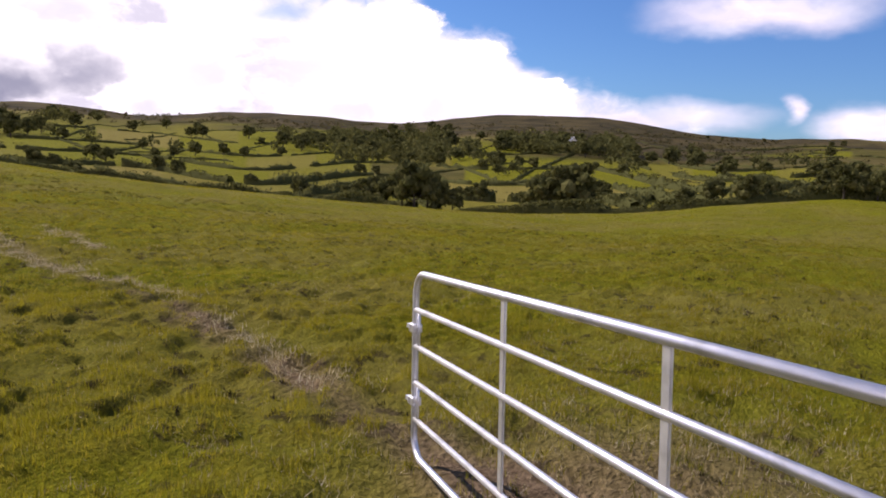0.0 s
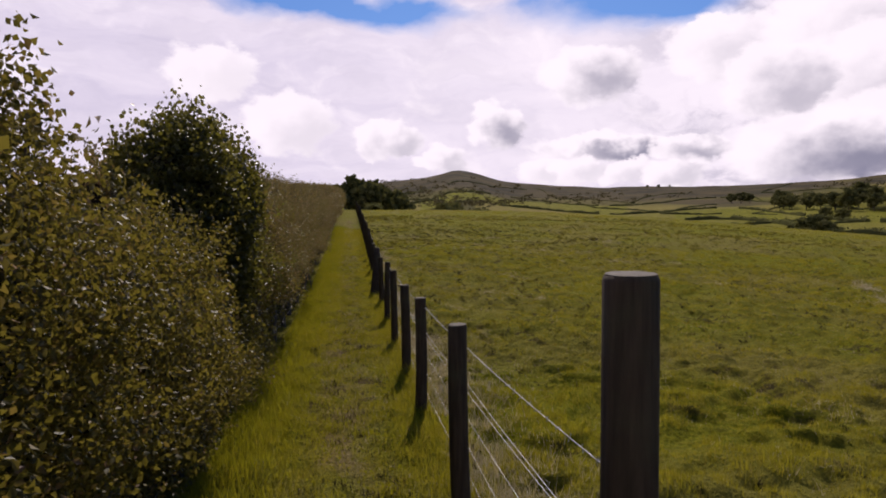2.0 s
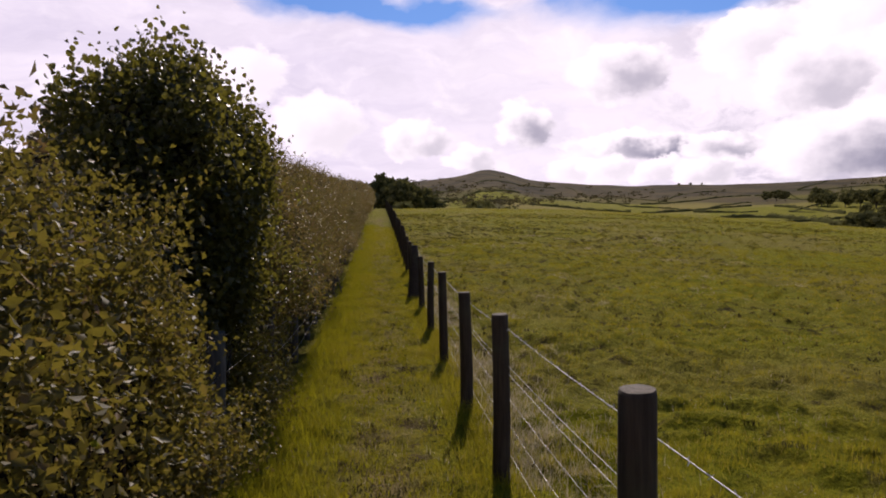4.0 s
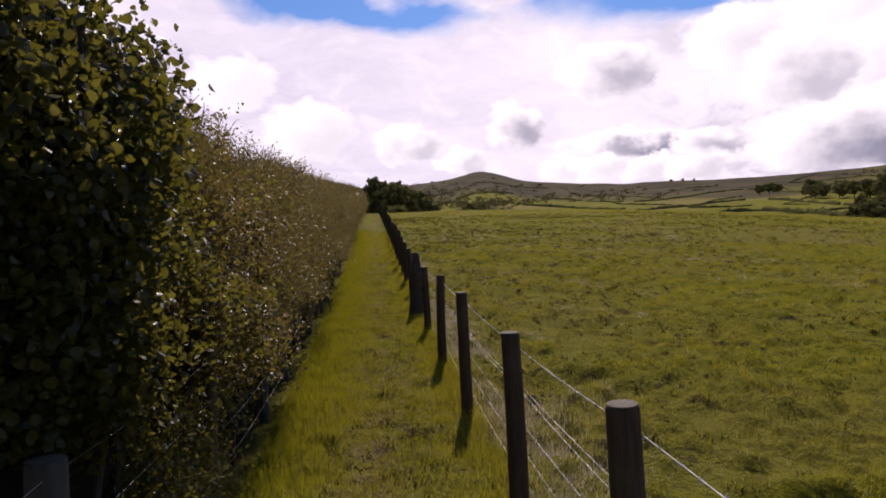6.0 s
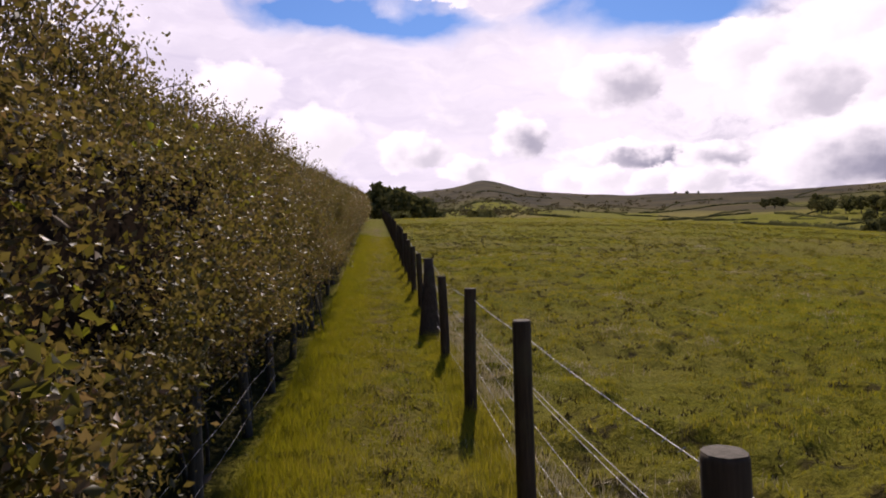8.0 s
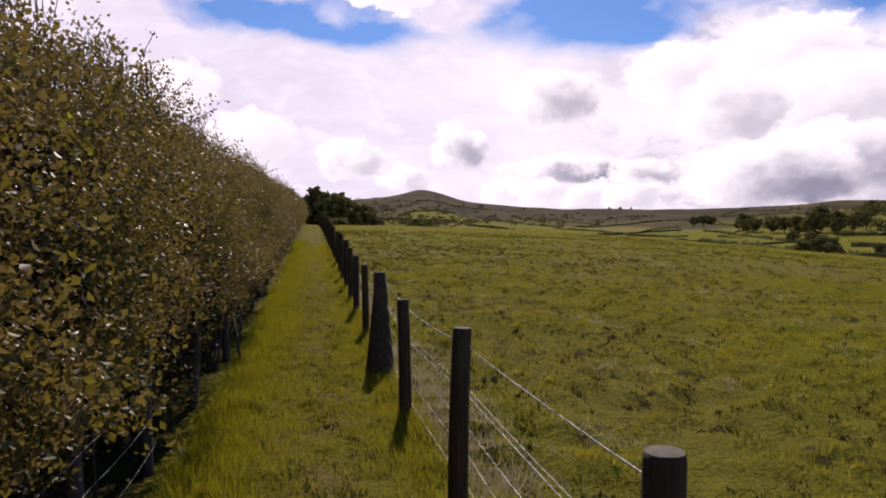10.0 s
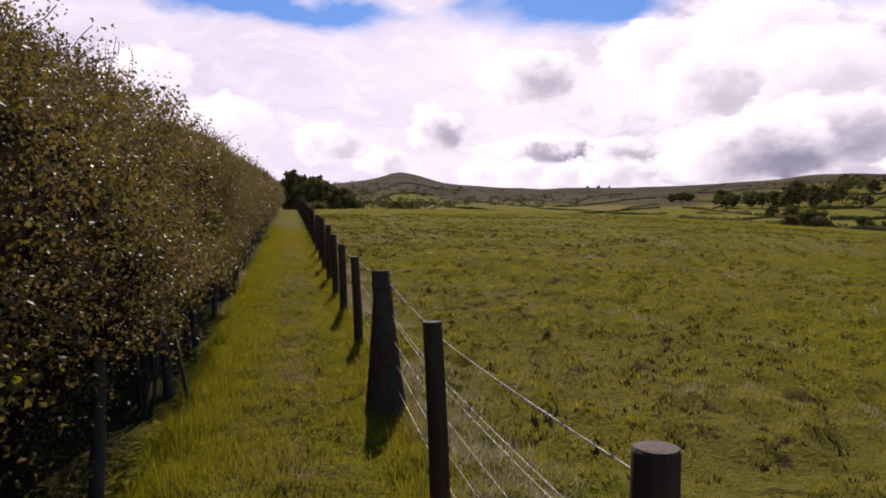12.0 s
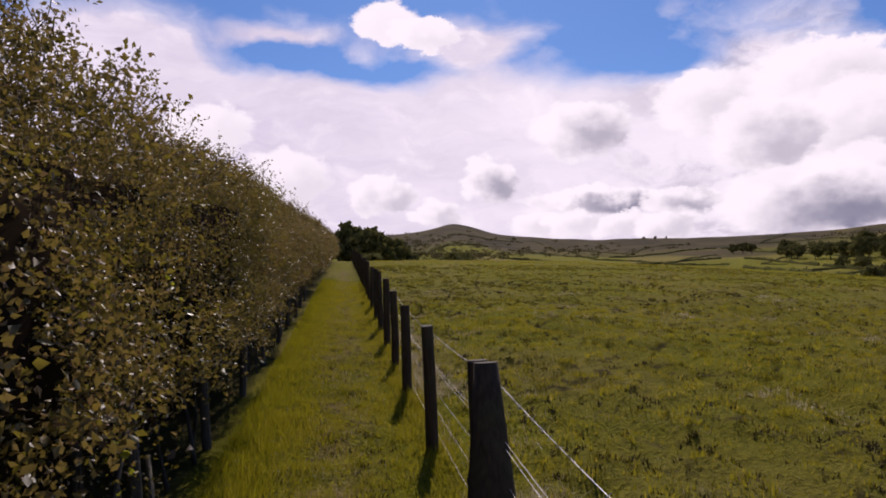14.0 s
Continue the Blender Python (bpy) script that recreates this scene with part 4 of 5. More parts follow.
def tree_parts(seed, leaf=0.055, count=900):
    """A tree one metre high: tapered trunk with limbs, and a crown of leafy clumps."""
    rng = np.random.default_rng(seed)
    bm = bmesh.new()
    tube(bm, (0, 0, -0.06), (0.01, 0, 0.22), 0.035, 0.026, 7, False)
    clumps = []
    for k in range(9):
        a = k * 2.4 + rng.uniform(-0.3, 0.3)
        h = 0.35 + 0.5 * (k / 8)
        reach = (0.34 - 0.22 * abs(h - 0.5) * 1.4) * rng.uniform(0.7, 1.15)
        tip = Vector((reach * math.cos(a), reach * math.sin(a), h))
        tube(bm, (0.01, 0, 0.16 + 0.04 * k * 0.8), tip, 0.016, 0.005, 5, False)
        clumps.append((tip, rng.uniform(0.13, 0.21)))
    clumps.append((Vector((0, 0, 0.78)), 0.2))
    clumps.append((Vector((0, 0, 0.5)), 0.24))
    trunk = bpy.data.meshes.new("trunk")
    bm.to_mesh(trunk), bm.free()
    pts = []
    for tip, r in clumps:
        n = int(count / len(clumps))
        d = unit(rng.normal(size=(n, 3)))
        pts.append(np.array(tip) + d * (r * (0.55 + 0.5 * rng.random((n, 1)) ** 0.5)) * np.array([1, 1, 0.8]))
    pts = np.concatenate(pts)
    pts = pts[pts[:, 2] > 0.14]
    m = len(pts)
    along, side = unit(rng.normal(size=(m, 3))), None
    side = unit(np.cross(along, rng.normal(size=(m, 3))))
    l = (leaf * rng.uniform(0.6, 1.4, m))[:, None]
    verts = np.stack([pts - along * l, pts + side * l * 0.6, pts + along * l, pts - side * l * 0.6], 1).reshape(-1, 3)
    k = np.arange(m)[:, None] * 4
    crown = sheet("crown", verts, np.concatenate([k + [0, 1, 2], k + [0, 2, 3]], 1).reshape(-1, 3))
    # a dense heart keeps daylight from showing everywhere
    bm = bmesh.new()
    for tip, r in clumps:
        bmesh.ops.create_icosphere(bm, subdivisions=1, radius=r * 0.78, matrix=Matrix.Translation(tip))
    heart = bpy.data.meshes.new("inner_leaves")
    bm.to_mesh(heart), bm.free()
    return trunk, crown, heart


TREES = []
for kind_seed in range(5):
    TREES.append(tree_parts(100 + kind_seed, 0.066, 400))
for trunk, crown, heart in TREES:
    trunk.materials.append(BARK), crown.materials.append(FAR_LEAF), heart.materials.append(FAR_LEAF)


def plant(x, y, tall, wide, rng, label="dark round-crowned field tree", group="far trees", name="tree"):
    trunk, crown, heart = TREES[int(rng.integers(len(TREES)))]
    tree = tagged(new(name), label, "tree", group)
    for nm, mesh in (("trunk", trunk), ("crown", crown), ("inner_leaves", heart)):
        new(nm, mesh).parent = tree
    tree.location = (x, y, float(land_z(x, y)) - 0.02 * tall)
    tree.scale = (wide, wide, tall)
    tree.rotation_euler = (0, 0, rng.uniform(0, 6.28))


def build_trees():
    rng = np.random.default_rng(21)
    # clump at the end of the lane
    for az, d, tall in ((1.7, 112, 6.6), (2.4, 116, 7.2), (3.3, 114, 6.4), (4.4, 118, 6.0), (5.3, 120, 5.6), (0.9, 110, 5.4), (2.9, 108, 5.0), (3.8, 110, 4.6)):
        plant(d * math.sin(radians(az)), d * math.cos(radians(az)), tall, tall * 0.95, rng, "dense dark tree in the clump at the lane's end", "trees at the lane end")
    # lone trees and groups: bearing, height of the foot, metres tall
    for az, elev, tall in ((30.9, 0.75, 10), (30.3, 0.75, 9), (31.5, 0.75, 9), (33.4, 0.35, 6), (34.2, 0.3, 6.5), (35.1, 0.2, 6), (36.0, 0.15, 7.5), (36.9, 0.1, 8), (37.7, 0.05, 8.5), (38.3, 0.2, 9), (39.2, 0.0, 7.5), (40.2, 0.1, 8),
                           (35.6, 0.5, 6), (38.9, 0.6, 7), (42.3, 0.0, 7), (44.2, -1.4, 5), (45.0, -1.5, 4.5), (51.0, -0.75, 6), (53.0, -0.65, 6), (54.5, -0.7, 5), (47.4, -0.4, 5), (49.5, -0.9, 4.5), (39.2, 0.3, 9), (41.0, 0.4, 8),
                           (97.6, 0.0, 7), (98.5, -1.3, 4), (99.8, -1.3, 4), (89.4, 2.5, 6), (90.4, 2.45, 6), (91.4, 2.4, 5), (93.2, 2.3, 6), (65.7, 1.6, 13), (46.3, 1.85, 7), (25.2, 2.05, 6), (26.0, 2.05, 5), (24.4, 2.1, 5)):
        x, y, d = at_height(az, elev)
        tall *= 1.3 if 33 < az < 41.5 else 1.0
        plant(x, y, tall, tall * rng.uniform(0.85, 1.15), rng)
    # big trees just beyond the field
    for az, d, tall in ((64.0, 104, 4.6), (65.4, 102, 4.4), (66.6, 103, 6.4), (67.6, 100, 7.4), (68.6, 102, 5.2), (69.6, 98, 4.4), (70.6, 97, 3.6), (77.6, 98, 5.6), (78.6, 100, 6.6), (79.9, 98, 7.2), (80.6, 100, 5.4), (76.4, 100, 3.2), (62.6, 103, 3.4), (88.2, 84, 2.6), (90.2, 83, 3.2), (92.4, 82, 3.4), (94.0, 83, 2.6), (97.4, 82, 3.2), (98.6, 80, 3.6), (100.6, 80, 3.0)):
        plant(d * math.sin(radians(az)), d * math.cos(radians(az)), tall, tall * rng.uniform(0.8, 1.0), rng, "broad dark tree in the hedge below the pasture", "trees below the pasture")
    # woods on the slopes
    woods = ((65.5, 0.3, 4.5, 1.0, 190), (79.0, 0.95, 5.0, 0.45, 130), (59.5, 0.4, 2.2, 0.5, 18), (70.5, 0.3, 2.0, 0.8, 22), (74.5, -0.8, 1.8, 0.4, 12), (50, 0.3, 12, 1.2, 20), (90, 0.3, 8, 1.0, 22), (68, 1.6, 3, 0.6, 20), (36.5, 0.4, 3.4, 0.3, 16),  (85.0, 0.2, 2.5, 0.3, 8), (43, 1.5, 2.0, 0.3, 16))
    centres, sizes = [], []
    for az, elev, wide, high, count in woods:
        for k in range(count):
            a = az + wide * rng.uniform(-1, 1)
            x, y, d = at_height(a, elev + high * rng.uniform(-1, 1))
            tall = rng.uniform(5.5, 10) * min(1.4, max(0.55, d / 400))
            if k < min(44, count * 0.42):
                plant(x, y, tall, tall * rng.uniform(0.85, 1.2), rng, "woodland tree on the far hillside", "hillside woods")
                continue
            m = 44
            c = unit(rng.normal(size=(m, 3))) * rng.random((m, 1)) ** 0.4 * np.array([tall * 0.5, tall * 0.5, tall * 0.42])
            centres.append(c + np.array([x, y, float(land_z(x, y)) + tall * 0.48])), sizes.append(np.full(m, tall * 0.22))
    leaves("far_woods", np.concatenate(centres), np.concatenate(sizes), rng, FAR_LEAF, None, label="distant woods and thickets on the hillside", aspect=1.0)["category"] = "woods"


build_trees()


def hedgerow(points, tall, rng, label, dense=1.0, leaf=0.24):
    """A field hedge along a line of places: many leafy clumps of uneven height."""
    points = np.asarray(points, float)
    seg = np.linalg.norm(np.diff(points, axis=0), axis=1)
    length = seg.sum()
    m = int(min(520 if dense < 2 else 2400, 40 + length * 13 * dense))
    t = rng.random(m) * length
    at = np.cumsum(np.concatenate([[0], seg]))
    x, y = np.interp(t, at, points[:, 0]), np.interp(t, at, points[:, 1])
    seed = float(rng.integers(99))
    h = tall * (0.35 + 1.0 * wave(t / (tall * 2.2), t * 0, seed) * (0.55 + 0.6 * wave(t / (tall * 9), t * 0, seed + 1)))
    z = land_z(x, y)
    h = np.maximum(h, tall * 0.3)
    c = np.stack([x + rng.normal(size=m) * tall * 0.25, y + rng.normal(size=m) * tall * 0.25, z + h * rng.random(m) ** 0.7], 1)
    row = tagged(new("hedgerow"), label, "hedgerow", "field hedgerows")
    steps = int(min(150, max(8, length / (tall * 0.9))))
    k = np.linspace(0, length, steps)
    px, py = np.interp(k, at, points[:, 0]), np.interp(k, at, points[:, 1])
    gx, gy = np.gradient(px), np.gradient(py)
    norm = np.maximum(np.hypot(gx, gy), 1e-6)
    sx, sy = -gy / norm, gx / norm
    top = tall * (0.45 + 0.75 * wave(k / (tall * 2.2), k * 0, seed) * (0.55 + 0.6 * wave(k / (tall * 9), k * 0, seed + 1)))
    side = tall * rng.uniform(0.20, 0.42, steps)
    base = land_z(px, py)
    ring = []
    for across, up in ((-1.0, -0.2), (-0.95, 0.55), (-0.4, 0.95), (0.4, 1.0), (0.95, 0.5), (1.0, -0.2)):
        ring.append(np.stack([px + sx * side * across, py + sy * side * across, base + top * up * rng.uniform(0.55, 1.0, steps)], 1))
    verts = np.stack(ring, 1).reshape(-1, 3)
    i, j = np.meshgrid(np.arange(steps - 1), np.arange(5), indexing="ij")
    faces = np.stack([i * 6 + j, i * 6 + j + 1, i * 6 + j + 7, i * 6 + j + 6], 2).reshape(-1, 4)
    link("bushes", sheet("bushes", verts, faces), FAR_LEAF, row)
    leaves("foliage", c, tall * leaf * rng.uniform(0.6, 1.3, m), rng, FAR_LEAF, row, aspect=1.0)


def build_hedgerows():
    rng = np.random.default_rng(33)
    # hedge along the foot of the pasture
    for a0, a1, tall in ((40, 50, 1.3), (50, 58, 1.6), (58, 66, 1.9), (71, 75, 0.9), (75, 82, 1.7), (82, 86, 0.9), (86, 91, 1.5), (91, 96, 1.1), (96, 104, 1.5), (29, 40, 0.9), (20, 29, 0.5)):
        az = np.linspace(a0, a1, 14)
        d = edge_d(az) * 1.10
        hedgerow(np.stack([d * np.sin(np.radians(az)), d * np.cos(np.radians(az))], 1), tall, rng, "unkempt dark hedge below the pasture", 14, 0.17)
    # boundaries between far fields
    fine = np.arange(3, 104, 0.25)
    ds = 96 * (1200 / 96) ** np.linspace(0, 1, 260)
    a, d = np.meshgrid(fine, ds)
    row, col = field_cell(a, d)
    for r in np.unique(row):
        line = []
        for i, az in enumerate(fine):
            hit = np.nonzero(row[:, i] >= r)[0]
            if len(hit) and 4 < hit[0] < len(ds) - 12:
                line.append((az, ds[hit[0]]))
        if len(line) < 12:
            continue
        start = 0
        while start < len(line) - 6:
            run = int(rng.integers(14, 42))
            chunk = line[start:start + run]
            start += run + int(rng.integers(0, 7))
            if len(chunk) < 5 or chunk[0][1] > 800:
                continue
            pts = [(q * math.sin(radians(b)), q * math.cos(radians(b))) for b, q in chunk]
            hedgerow(pts, rng.uniform(1.2, 2.4), rng, "dark hedge between far fields")
            for k in range(int(rng.integers(0, 4)) if chunk[0][0] > 28 else 0):
                px, py = pts[int(rng.integers(len(pts)))]
                tall = rng.uniform(4, 8) * min(1.3, max(0.5, math.hypot(px, py) / 420))
                plant(px, py, tall, tall * rng.uniform(0.9, 1.3), rng, "round hedgerow tree between far fields", "hedgerow trees")
        for c in np.unique(col[row == r]):
            inside = (row == r) & (col == c)
            drift = rng.uniform(2, 6) * rng.choice((-1, 1))
            edge = [(fine[np.nonzero(inside[k])[0][0]] + drift * (math.log(ds[k]) - math.log(ds[0])) * 2, ds[k]) for k in range(0, len(ds), 2) if inside[k].any()]
            if len(edge) > 4 and edge[0][1] < 900 and rng.random() < 0.5:
                hedgerow([(q * math.sin(radians(b)), q * math.cos(radians(b))) for b, q in edge], rng.uniform(0.9, 1.6), rng, "dark hedge between far fields")


build_hedgerows()


def build_house(az, elev, size, turn):
    x, y, d = at_height(az, elev)
    house = tagged(new("house"), "small white farmhouse with a slate roof among trees", "house")
    w, l, h = size
    bm = bmesh.new()
    box(bm, (0, 0, h / 2 - 0.4), (l, w, h + 0.8))
    for s in (-1, 1):
        bm.faces.new([bm.verts.new(p) for p in ((s * l / 2, -w / 2, h), (s * l / 2, w / 2, h), (s * l / 2, 0, h + w * 0.45))])
    part("wall", bm, RENDERED, house)
    bm = bmesh.new()
    for s in (-1, 1):
        box(bm, (0, s * w * 0.26, h + w * 0.215), (l + 0.5, w * 0.66, 0.15), Matrix.Rotation(-s * math.atan(0.9), 4, "X"))
    roof = part("roof", bm, SLATE, house, "grey slate")
    for s in (-1, 1):
        bm = bmesh.new()
        box(bm, (s * (l / 2 - 0.5), 0, h + w * 0.5), (0.8, 0.6, 1.4))
        part("chimney", bm, RENDERED, roof)
    for k in range(3):
        for z in (1.4, 3.6):
            for s in (-1, 1):
                bm = bmesh.new()
                box(bm, ((k - 1) * l * 0.3, s * (w / 2 + 0.02), z), (1.0, 0.08, 1.2))
                part("window", bm, PANE, house, "dark window")
    house.location = (x, y, float(land_z(x, y)))
    house.rotation_euler = (0, 0, radians(turn))


def build_scrub():
    """Gorse, bracken and thorn scattered over the rough slopes."""
    rng = np.random.default_rng(44)
    centres, sizes = [], []
    for az, elev, wide, high, count in ((80, 1.9, 11, 1.0, 340), (8, 2.0, 6, 0.9, 200), (11, 1.2, 4, 0.35, 220), (20, 1.3, 6, 0.4, 80), (56, 2.0, 12, 0.4, 160), (42, 1.7, 5, 0.4, 90), (92, 1.2, 7, 1.0, 180), (88, -0.6, 5, 0.5, 40)):
        for _ in range(count):
            a = az + wide * rng.normal() * 0.5
            x, y, d = at_height(a, elev + high * rng.normal() * 0.5)
            r = rng.uniform(0.8, 2.2) * max(0.5, d / 520)
            z = float(land_z(x, y))
            k = 14
            c = np.array([x, y, z]) + rng.normal(size=(k, 3)) * np.array([r, r, r * 0.35]) * 0.7 + np.array([0, 0, r * 0.35])
            centres.append(c), sizes.append(np.full(k, r * 0.6))
    leaves("scrub", np.concatenate(centres), np.concatenate(sizes), rng, SCRUB, None, label="brown gorse and bracken scrub on the hillside", aspect=1.0)["category"] = "scrub"


build_scrub()
build_house(79.6, 1.05, (6, 10, 5), 20)
build_house(66.6, 1.35, (6, 9, 5), -35)


# ---- grass ----
def build_grass():
    rng = np.random.default_rng(5)

    def scatter(count, x0, x1, y0, y1, fall):
        """Places over a stretch of the plan, denser towards the lane."""
        x = x0 + (x1 - x0) * rng.random(count) ** fall
        y = y0 + (y1 - y0) * rng.random(count)
        return x, y

    # lane turf, short and trodden in the middle
    y = rng.uniform(-1.5, 46, 230000)
    y = np.where(rng.random(len(y)) < 0.35, rng.uniform(3, 24, len(y)), y)
    u = rng.random(len(y))
    x = hedge_x(y) + 0.12 + u * (fence_x(y) + 0.15 - hedge_x(y) - 0.12)
    verge = np.abs(u - 0.5) * 2
    tuft = np.clip(wave(x * 4.5, y * 3.5, 71) * 0.65 + wave(x * 10, y * 9, 72) * 0.35, 0, 1)
    tall = (0.014 + 0.05 * np.clip(tuft * 2.6 - 0.9, 0, 1)) * (1 + 0.9 * verge ** 2)
    keep = rng.random(len(y)) < (0.50 + 0.50 * verge) * np.clip(tuft * 2.2, 0.35, 1)
    x, y, tall = x[keep], y[keep], tall[keep]
    far = np.clip(np.hypot(x, y - 8) / 14, 0.6, 2.2)
    blades("lane_grass", np.stack([x, y], 1), land_z(x, y), tall * rng.uniform(0.6, 1.5, len(x)), 0.0056 * far, rng.uniform(0.4, 1.0, len(x)), rng, GRASS, "short trodden grass of the lane")
    # bright verge under the hedge
    y = 1 + 47 * rng.random(80000) ** 1.3
    x = hedge_x(y) - 0.06 + np.abs(rng.normal(size=len(y))) * 0.30
    blades("verge_grass", np.stack([x, y], 1), land_z(x, y), rng.uniform(0.04, 0.15, len(y)), np.full(len(y), 0.006), rng.uniform(0.4, 1.0, len(y)), rng, LUSH, "long lush grass along the hedge foot")
    # grass round the fence posts
    y = 1 + 40 * rng.random(22000) ** 1.2
    x = fence_x(y) + rng.normal(size=len(y)) * 0.13
    blades("fence_grass", np.stack([x, y], 1), land_z(x, y), rng.uniform(0.04, 0.17, len(y)), np.full(len(y), 0.0055), np.full(len(y), 0.6), rng, GRASS, "tussocky grass left along the fence")

    # dry stalks in the trodden middle and along the wires
    y = rng.uniform(0, 34, 9000)
    x = np.where(rng.random(len(y)) < 0.55, (hedge_x(y) + fence_x(y)) * 0.5 + rng.normal(size=len(y)) * 0.28, fence_x(y) + 0.12 + rng.normal(size=len(y)) * 0.12)
    keep = wave(x * 2.2, y * 1.1, 73) > 0.45
    x, y = x[keep], y[keep]
    blades("dry_grass", np.stack([x, y], 1), land_z(x, y), rng.uniform(0.03, 0.09, len(y)), np.full(len(y), 0.0055), np.full(len(y), 1.4), rng, STRAW, "pale dry stalks in trodden turf")

    # ragged tufts, clover and, for shaded hollows, dark brown tufts in the lane
    def clumps(name, count, per, mat, tall, width, spread, lean, label, middle=None):
        cy = 0.5 + 33 * rng.random(count) ** 1.15
        u = rng.random(count) if middle is None else np.clip(0.5 + rng.normal(size=count) * middle, 0.02, 0.98)
        cx = hedge_x(cy) + 0.1 + u * (fence_x(cy) - hedge_x(cy))
        keep = wave(cx * 2.4, cy * 1.3, 74) > rng.uniform(0.2, 0.6, count)
        cx, cy = np.repeat(cx[keep], per), np.repeat(cy[keep], per)
        size = np.repeat(rng.uniform(0.6, 1.4, int(keep.sum())), per)
        x, y = cx + rng.normal(size=len(cx)) * spread * size, cy + rng.normal(size=len(cx)) * spread * size
        blades(name, np.stack([x, y], 1), land_z(x, y), rng.uniform(*tall, len(x)) * size, np.full(len(x), width), np.full(len(x), lean), rng, mat, label)

    clumps("lane_tufts", 2600, 16, LUSH, (0.03, 0.085), 0.0065, 0.035, 0.7, "brighter tufts standing up in the lane")
    clumps("shade_tufts", 2600, 14, SHADE_TUFT, (0.02, 0.05), 0.010, 0.030, 1.2, "dark brown tufts standing in for shaded hollows in the lane", 0.22)
    clumps("dry_grass", 1500, 7, STRAW, (0.02, 0.05), 0.007, 0.030, 1.6, "pale broken straw trodden into the lane", 0.2)

    # clover and plantain leaves lying in the turf of the lane
    y = 1.5 + 28 * rng.random(15000) ** 1.1
    u = np.clip(0.5 + rng.normal(size=len(y)) * 0.27, 0, 1.05)
    x = hedge_x(y) + 0.1 + u * (fence_x(y) - hedge_x(y))
    keep = wave(x * 3.2, y * 2.2, 76) * 0.6 + wave(x * 8, y * 7, 77) * 0.4 > rng.uniform(0.3, 0.62, len(y))
    x, y = x[keep], y[keep]
    c = np.stack([x, y, land_z(x, y) + rng.uniform(0.012, 0.05, len(x))], 1)
    tagged(leaves("clover", c, 0.017 * rng.uniform(0.6, 1.5, len(x)), rng, LUSH, None, lift=np.array([0, 0, 0.9]), label="small clover leaves in the trodden turf", aspect=0.9), category="clover", kind="stuff")

    # pasture, in tufts
    def pasture(name, tufts, per, x, y, tall, width, mat, label, spread=0.05, lean=0.55):
        cx, cy = np.repeat(x, per), np.repeat(y, per)
        s = np.repeat(spread, per) if np.ndim(spread) else spread
        px = cx + rng.normal(size=len(cx)) * s
        py = cy + rng.normal(size=len(cy)) * s
        h = np.repeat(tall, per) * rng.uniform(0.5, 1.3, len(cx))
        w = np.repeat(width, per)
        ok = (px > fence_x(py) + 0.05) | (py < 1.2)
        ok &= rng.random(len(px)) > 0.85 * np.exp(-(((px - 3.6) / 1.5) ** 2 + ((py - 0.2) / 1.1) ** 2)) * (wave(px * 1.7, py * 1.7, 93) > 0.35)
        ok &= track_gap(px, py) > 0.34 * hashed(np.floor(px * 9), np.floor(py * 9))
        blades(name, np.stack([px, py], 1)[ok], land_z(px[ok], py[ok]), h[ok], w[ok], lean * rng.uniform(0.7, 1.6, int(ok.sum())), rng, mat, label)

    d = 0.4 + 31 * rng.random(44000) ** 0.72
    a = np.radians(rng.uniform(-25, 140, len(d)))
    x, y = d * np.sin(a), 6 + d * np.cos(a)
    ok = x > fence_x(y) - 0.05
    x, y = x[ok], y[ok]
    lump = hummock(x, y)
    ok = rng.random(len(x)) < 0.30 + 0.7 * lump
    x, y, lump = x[ok], y[ok], lump[ok]
    pasture("pasture_grass", 0, 13, x, y, 0.014 + 0.055 * lump, 0.0044 + 0.0005 * np.hypot(x, y - 8), GRASS, "grazed pasture turf in small tufts", 0.05, 0.5)
    d = 10 + 88 * rng.random(28000) ** 0.9
    a = np.radians(rng.uniform(0, 108, len(d)))
    x, y = d * np.sin(a), d * np.cos(a)
    ok = (d < edge_d(np.degrees(a))) & (x > fence_x(y) + 0.2) & (rng.random(len(d)) < np.clip((d - 10) / 14, 0, 1))
    x, y = x[ok], y[ok]
    lump = hummock(x * 0.6, y * 0.6)
    pasture("pasture_grass", 0, 6, x, y, 0.02 + 0.055 * lump, 0.012 + 0.0007 * np.hypot(x, y), GRASS, "grazed pasture turf further off", 0.12, 0.5)
    # close turf in the gateway
    x, y = rng.uniform(0.7, 9.5, 16000), rng.uniform(-1.5, 9, 16000)
    lump = hummock(x, y)
    ok = rng.random(len(x)) < 0.25 + 0.75 * lump
    x, y, lump = x[ok], y[ok], lump[ok]
    pasture("pasture_grass", 0, 9, x, y, 0.016 + 0.06 * lump, np.full(len(x), 0.0055), GRASS, "ragged turf in the gateway", 0.035, 0.6)
    x, y = rng.uniform(0.8, 11, 1500), rng.uniform(-2, 11, 1500)
    ok = wave(x * 0.9, y * 0.9, 94) > 0.45
    x, y = x[ok], y[ok]
    pasture("dry_grass", 0, 9, x, y, rng.uniform(0.03, 0.08, len(x)), np.full(len(x), 0.0055), STRAW, "bleached stalks lying in the gateway turf", 0.06, 1.3)
    # straw caught along the foot of the fence
    y = rng.uniform(1.5, 30, 2300)
    x = fence_x(y) + 0.1 + np.abs(rng.normal(size=len(y))) * 0.36
    ok = wave(x * 1.6, y * 0.9, 91) > 0.42
    x, y = x[ok], y[ok]
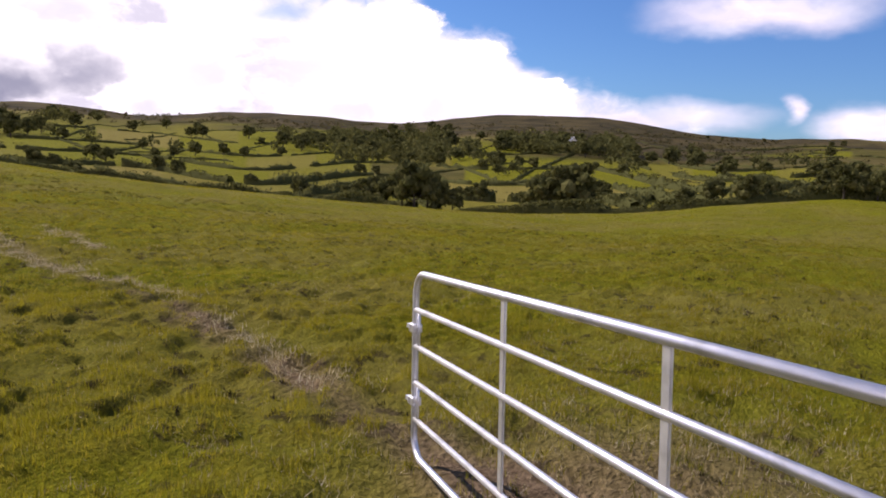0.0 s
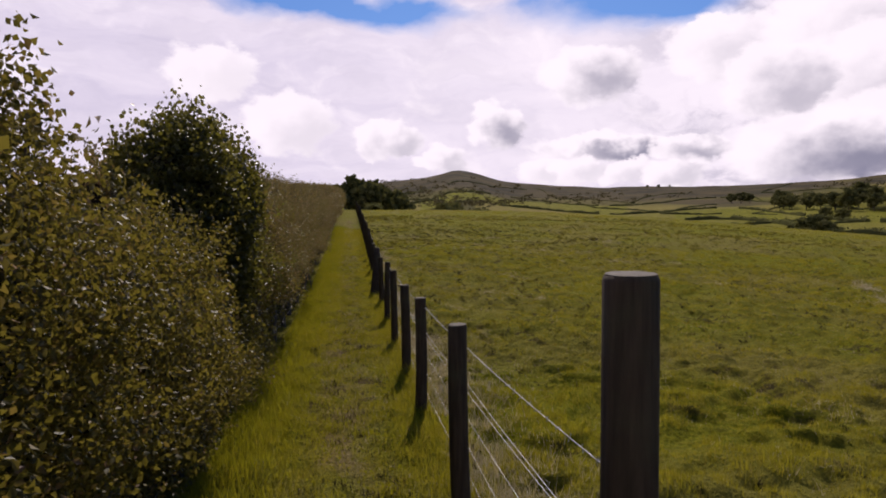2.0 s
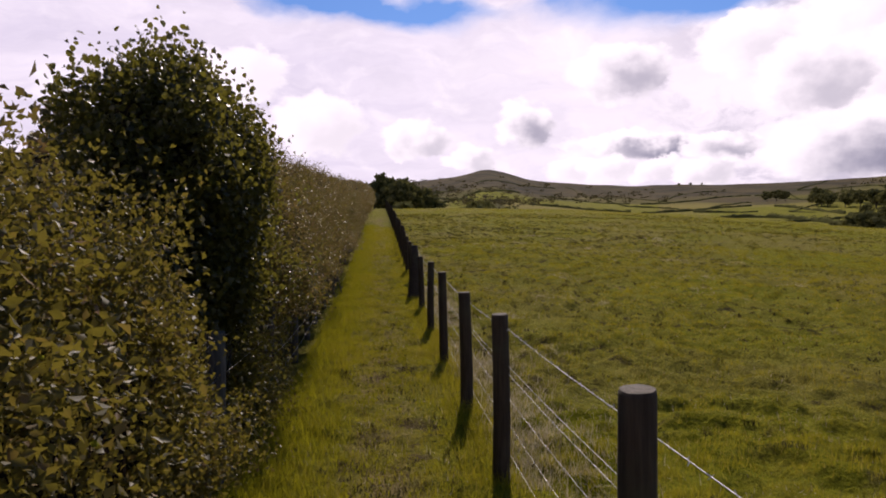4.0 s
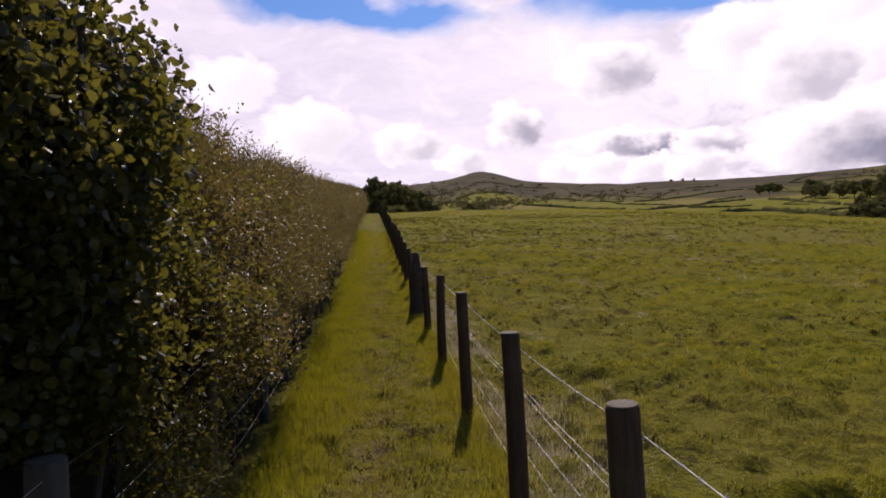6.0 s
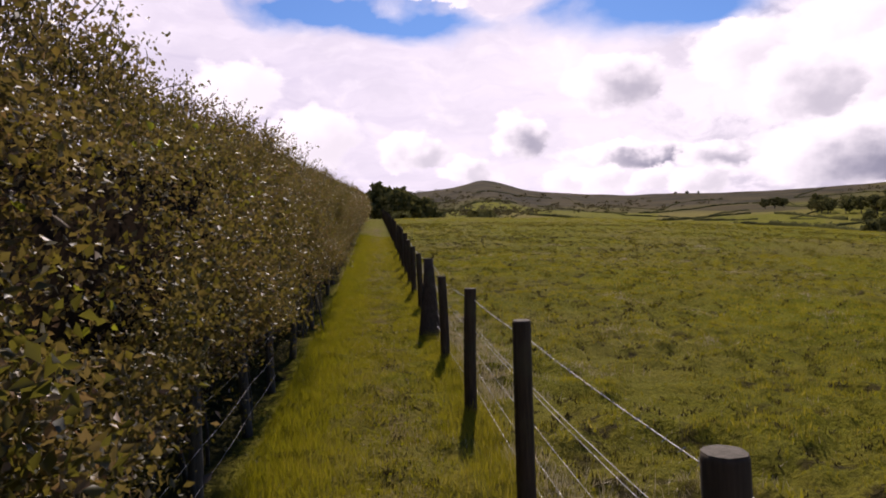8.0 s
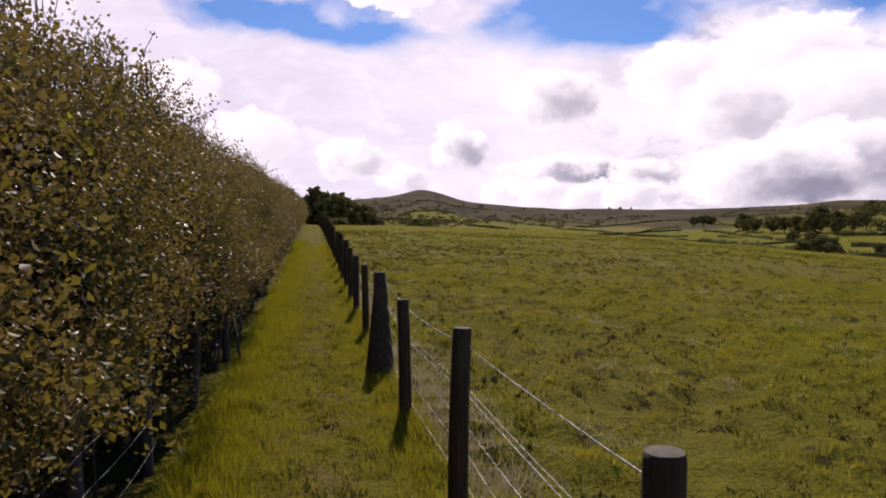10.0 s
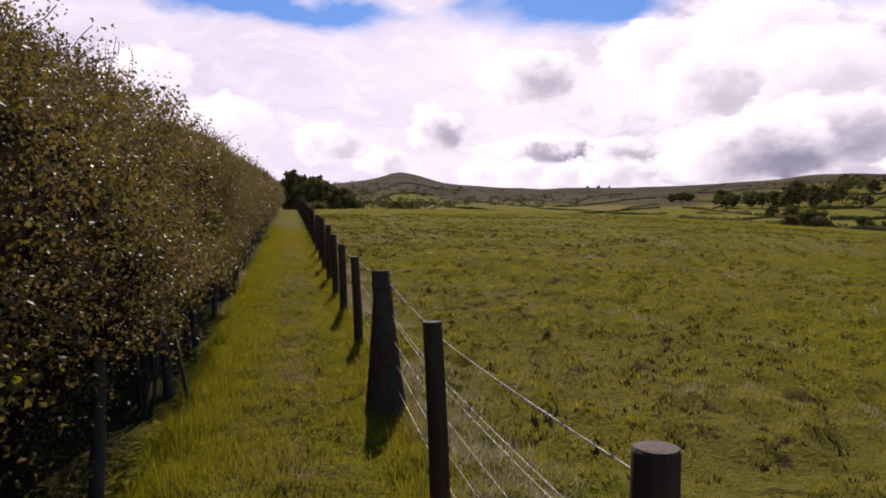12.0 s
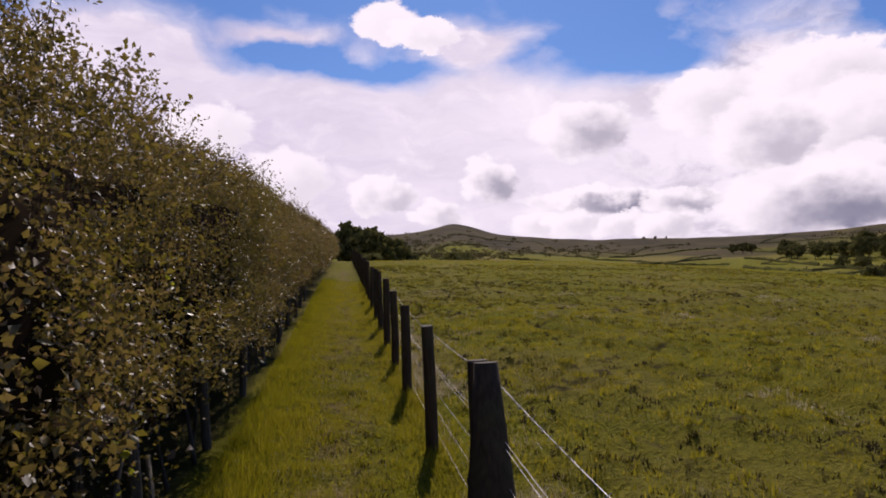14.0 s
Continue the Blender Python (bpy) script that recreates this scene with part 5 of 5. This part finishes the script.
    pasture("dry_grass", 0, 22, x, y, rng.uniform(0.06, 0.15, len(x)), np.full(len(x), 0.0065), STRAW, "long bleached grass along the fence foot", 0.07, 1.1)
    # trampled pale patches out in the pasture
    cx, cy = np.append(rng.uniform(1.5, 14, 40), 5.3), np.append(rng.uniform(8, 42, 40), 23.2)
    x, y = np.repeat(cx, 16) + rng.normal(size=656) * 0.24, np.repeat(cy, 16) + rng.normal(size=656) * 0.24
    pasture("dry_grass", 0, 16, x, y, rng.uniform(0.04, 0.10, len(x)), 0.005 + 0.0004 * np.hypot(x, y - 8), STRAW, "pale trampled patches in the pasture", 0.07, 1.2)
    # bleached stalks where cattle walk
    for (ax, ay), (bx, by), count in (((8.9, 7.6), (10.5, 12.5), 130), ((10.5, 12.5), (16.6, 23.0), 260), ((12.3, 12.2), (14.3, 15.7), 110), ((14.3, 15.7), (16.5, 19.3), 80), ((5.0, 2.6), (8.9, 7.6), 80)):
        t = rng.random(count)
        x, y = ax + (bx - ax) * t + rng.normal(size=count) * 0.13, ay + (by - ay) * t + rng.normal(size=count) * 0.13
        ok = wave(x * 0.8, y * 0.8, 92) > 0.36
        x, y = x[ok], y[ok]
        cx, cy = np.repeat(x, 16) + rng.normal(size=16 * len(x)) * 0.09, np.repeat(y, 16) + rng.normal(size=16 * len(x)) * 0.09
        blades("dry_grass", np.stack([cx, cy], 1), land_z(cx, cy) + 0.02, rng.uniform(0.04, 0.11, len(cx)), np.full(len(cx), 0.011), np.full(len(cx), 1.3), rng, STRAW, "bleached stalks along the cattle track")
    # dark tufts that put shade into hoofmarks and hollows
    x, y = scatter(8000, 0.6, 32, -2, 66, 1.6)
    ok = (wave(x * 0.4, y * 0.4, 86) > 0.38) & (hummock(x, y) < 0.75)
    x, y = x[ok], y[ok]
    pasture("shade_tufts", 0, 24, x, y, rng.uniform(0.03, 0.055, len(x)), 0.010 + 0.0009 * np.hypot(x, y - 8), SHADE_TUFT, "dark tufts standing in for the shade in hoofmarks", rng.uniform(0.02, 0.06, len(x)), 1.25)
    # poached turf beyond the fence further along, its shaded hollows as dark tufts
    x, y = 0.8 + 13 * rng.random(2600) ** 1.2, rng.uniform(13, 46, 2600)
    ok = wave(x * 0.7, y * 0.7, 95) > 0.40
    x, y = x[ok], y[ok]
    pasture("shade_tufts", 0, 18, x, y, rng.uniform(0.03, 0.06, len(x)), 0.012 + 0.0007 * np.hypot(x, y - 8), SHADE_TUFT, "dark tufts standing in for shade in hoof-poached turf", rng.uniform(0.025, 0.06, len(x)), 1.1)
    # straw trampled in the gateway
    x, y = 3.6 + rng.normal(size=620) * 1.5, 0.1 + rng.normal(size=620) * 1.1
    pasture("straw_litter", 0, 30, x, y, rng.uniform(0.03, 0.08, len(x)), np.full(len(x), 0.006), STRAW, "straw-coloured trampled grass in the gateway", 0.14, 1.4)
    # rank tussocks that the cattle leave
    x, y = scatter(5600, 0.8, 34, -2, 70, 1.3)
    pick = wave(x * 0.55, y * 0.55, 83) > 0.32
    x, y = x[pick], y[pick]
    far = np.hypot(x, y - 8)
    pasture("tussock_grass", 0, 28, x, y, rng.uniform(0.035, 0.10, len(x)), 0.0055 + 0.0006 * far, TUSSOCK, "rank dark tussocks left by grazing", rng.uniform(0.04, 0.12, len(x)), 0.5)
    x, y = scatter(900, 0.6, 16, -2, 36, 1.3)
    pasture("dry_grass", 0, 26, x, y, rng.uniform(0.03, 0.08, len(x)), np.full(len(x), 0.006), STRAW, "pale dry grass in trampled patches", 0.12, 1.5)


build_grass()
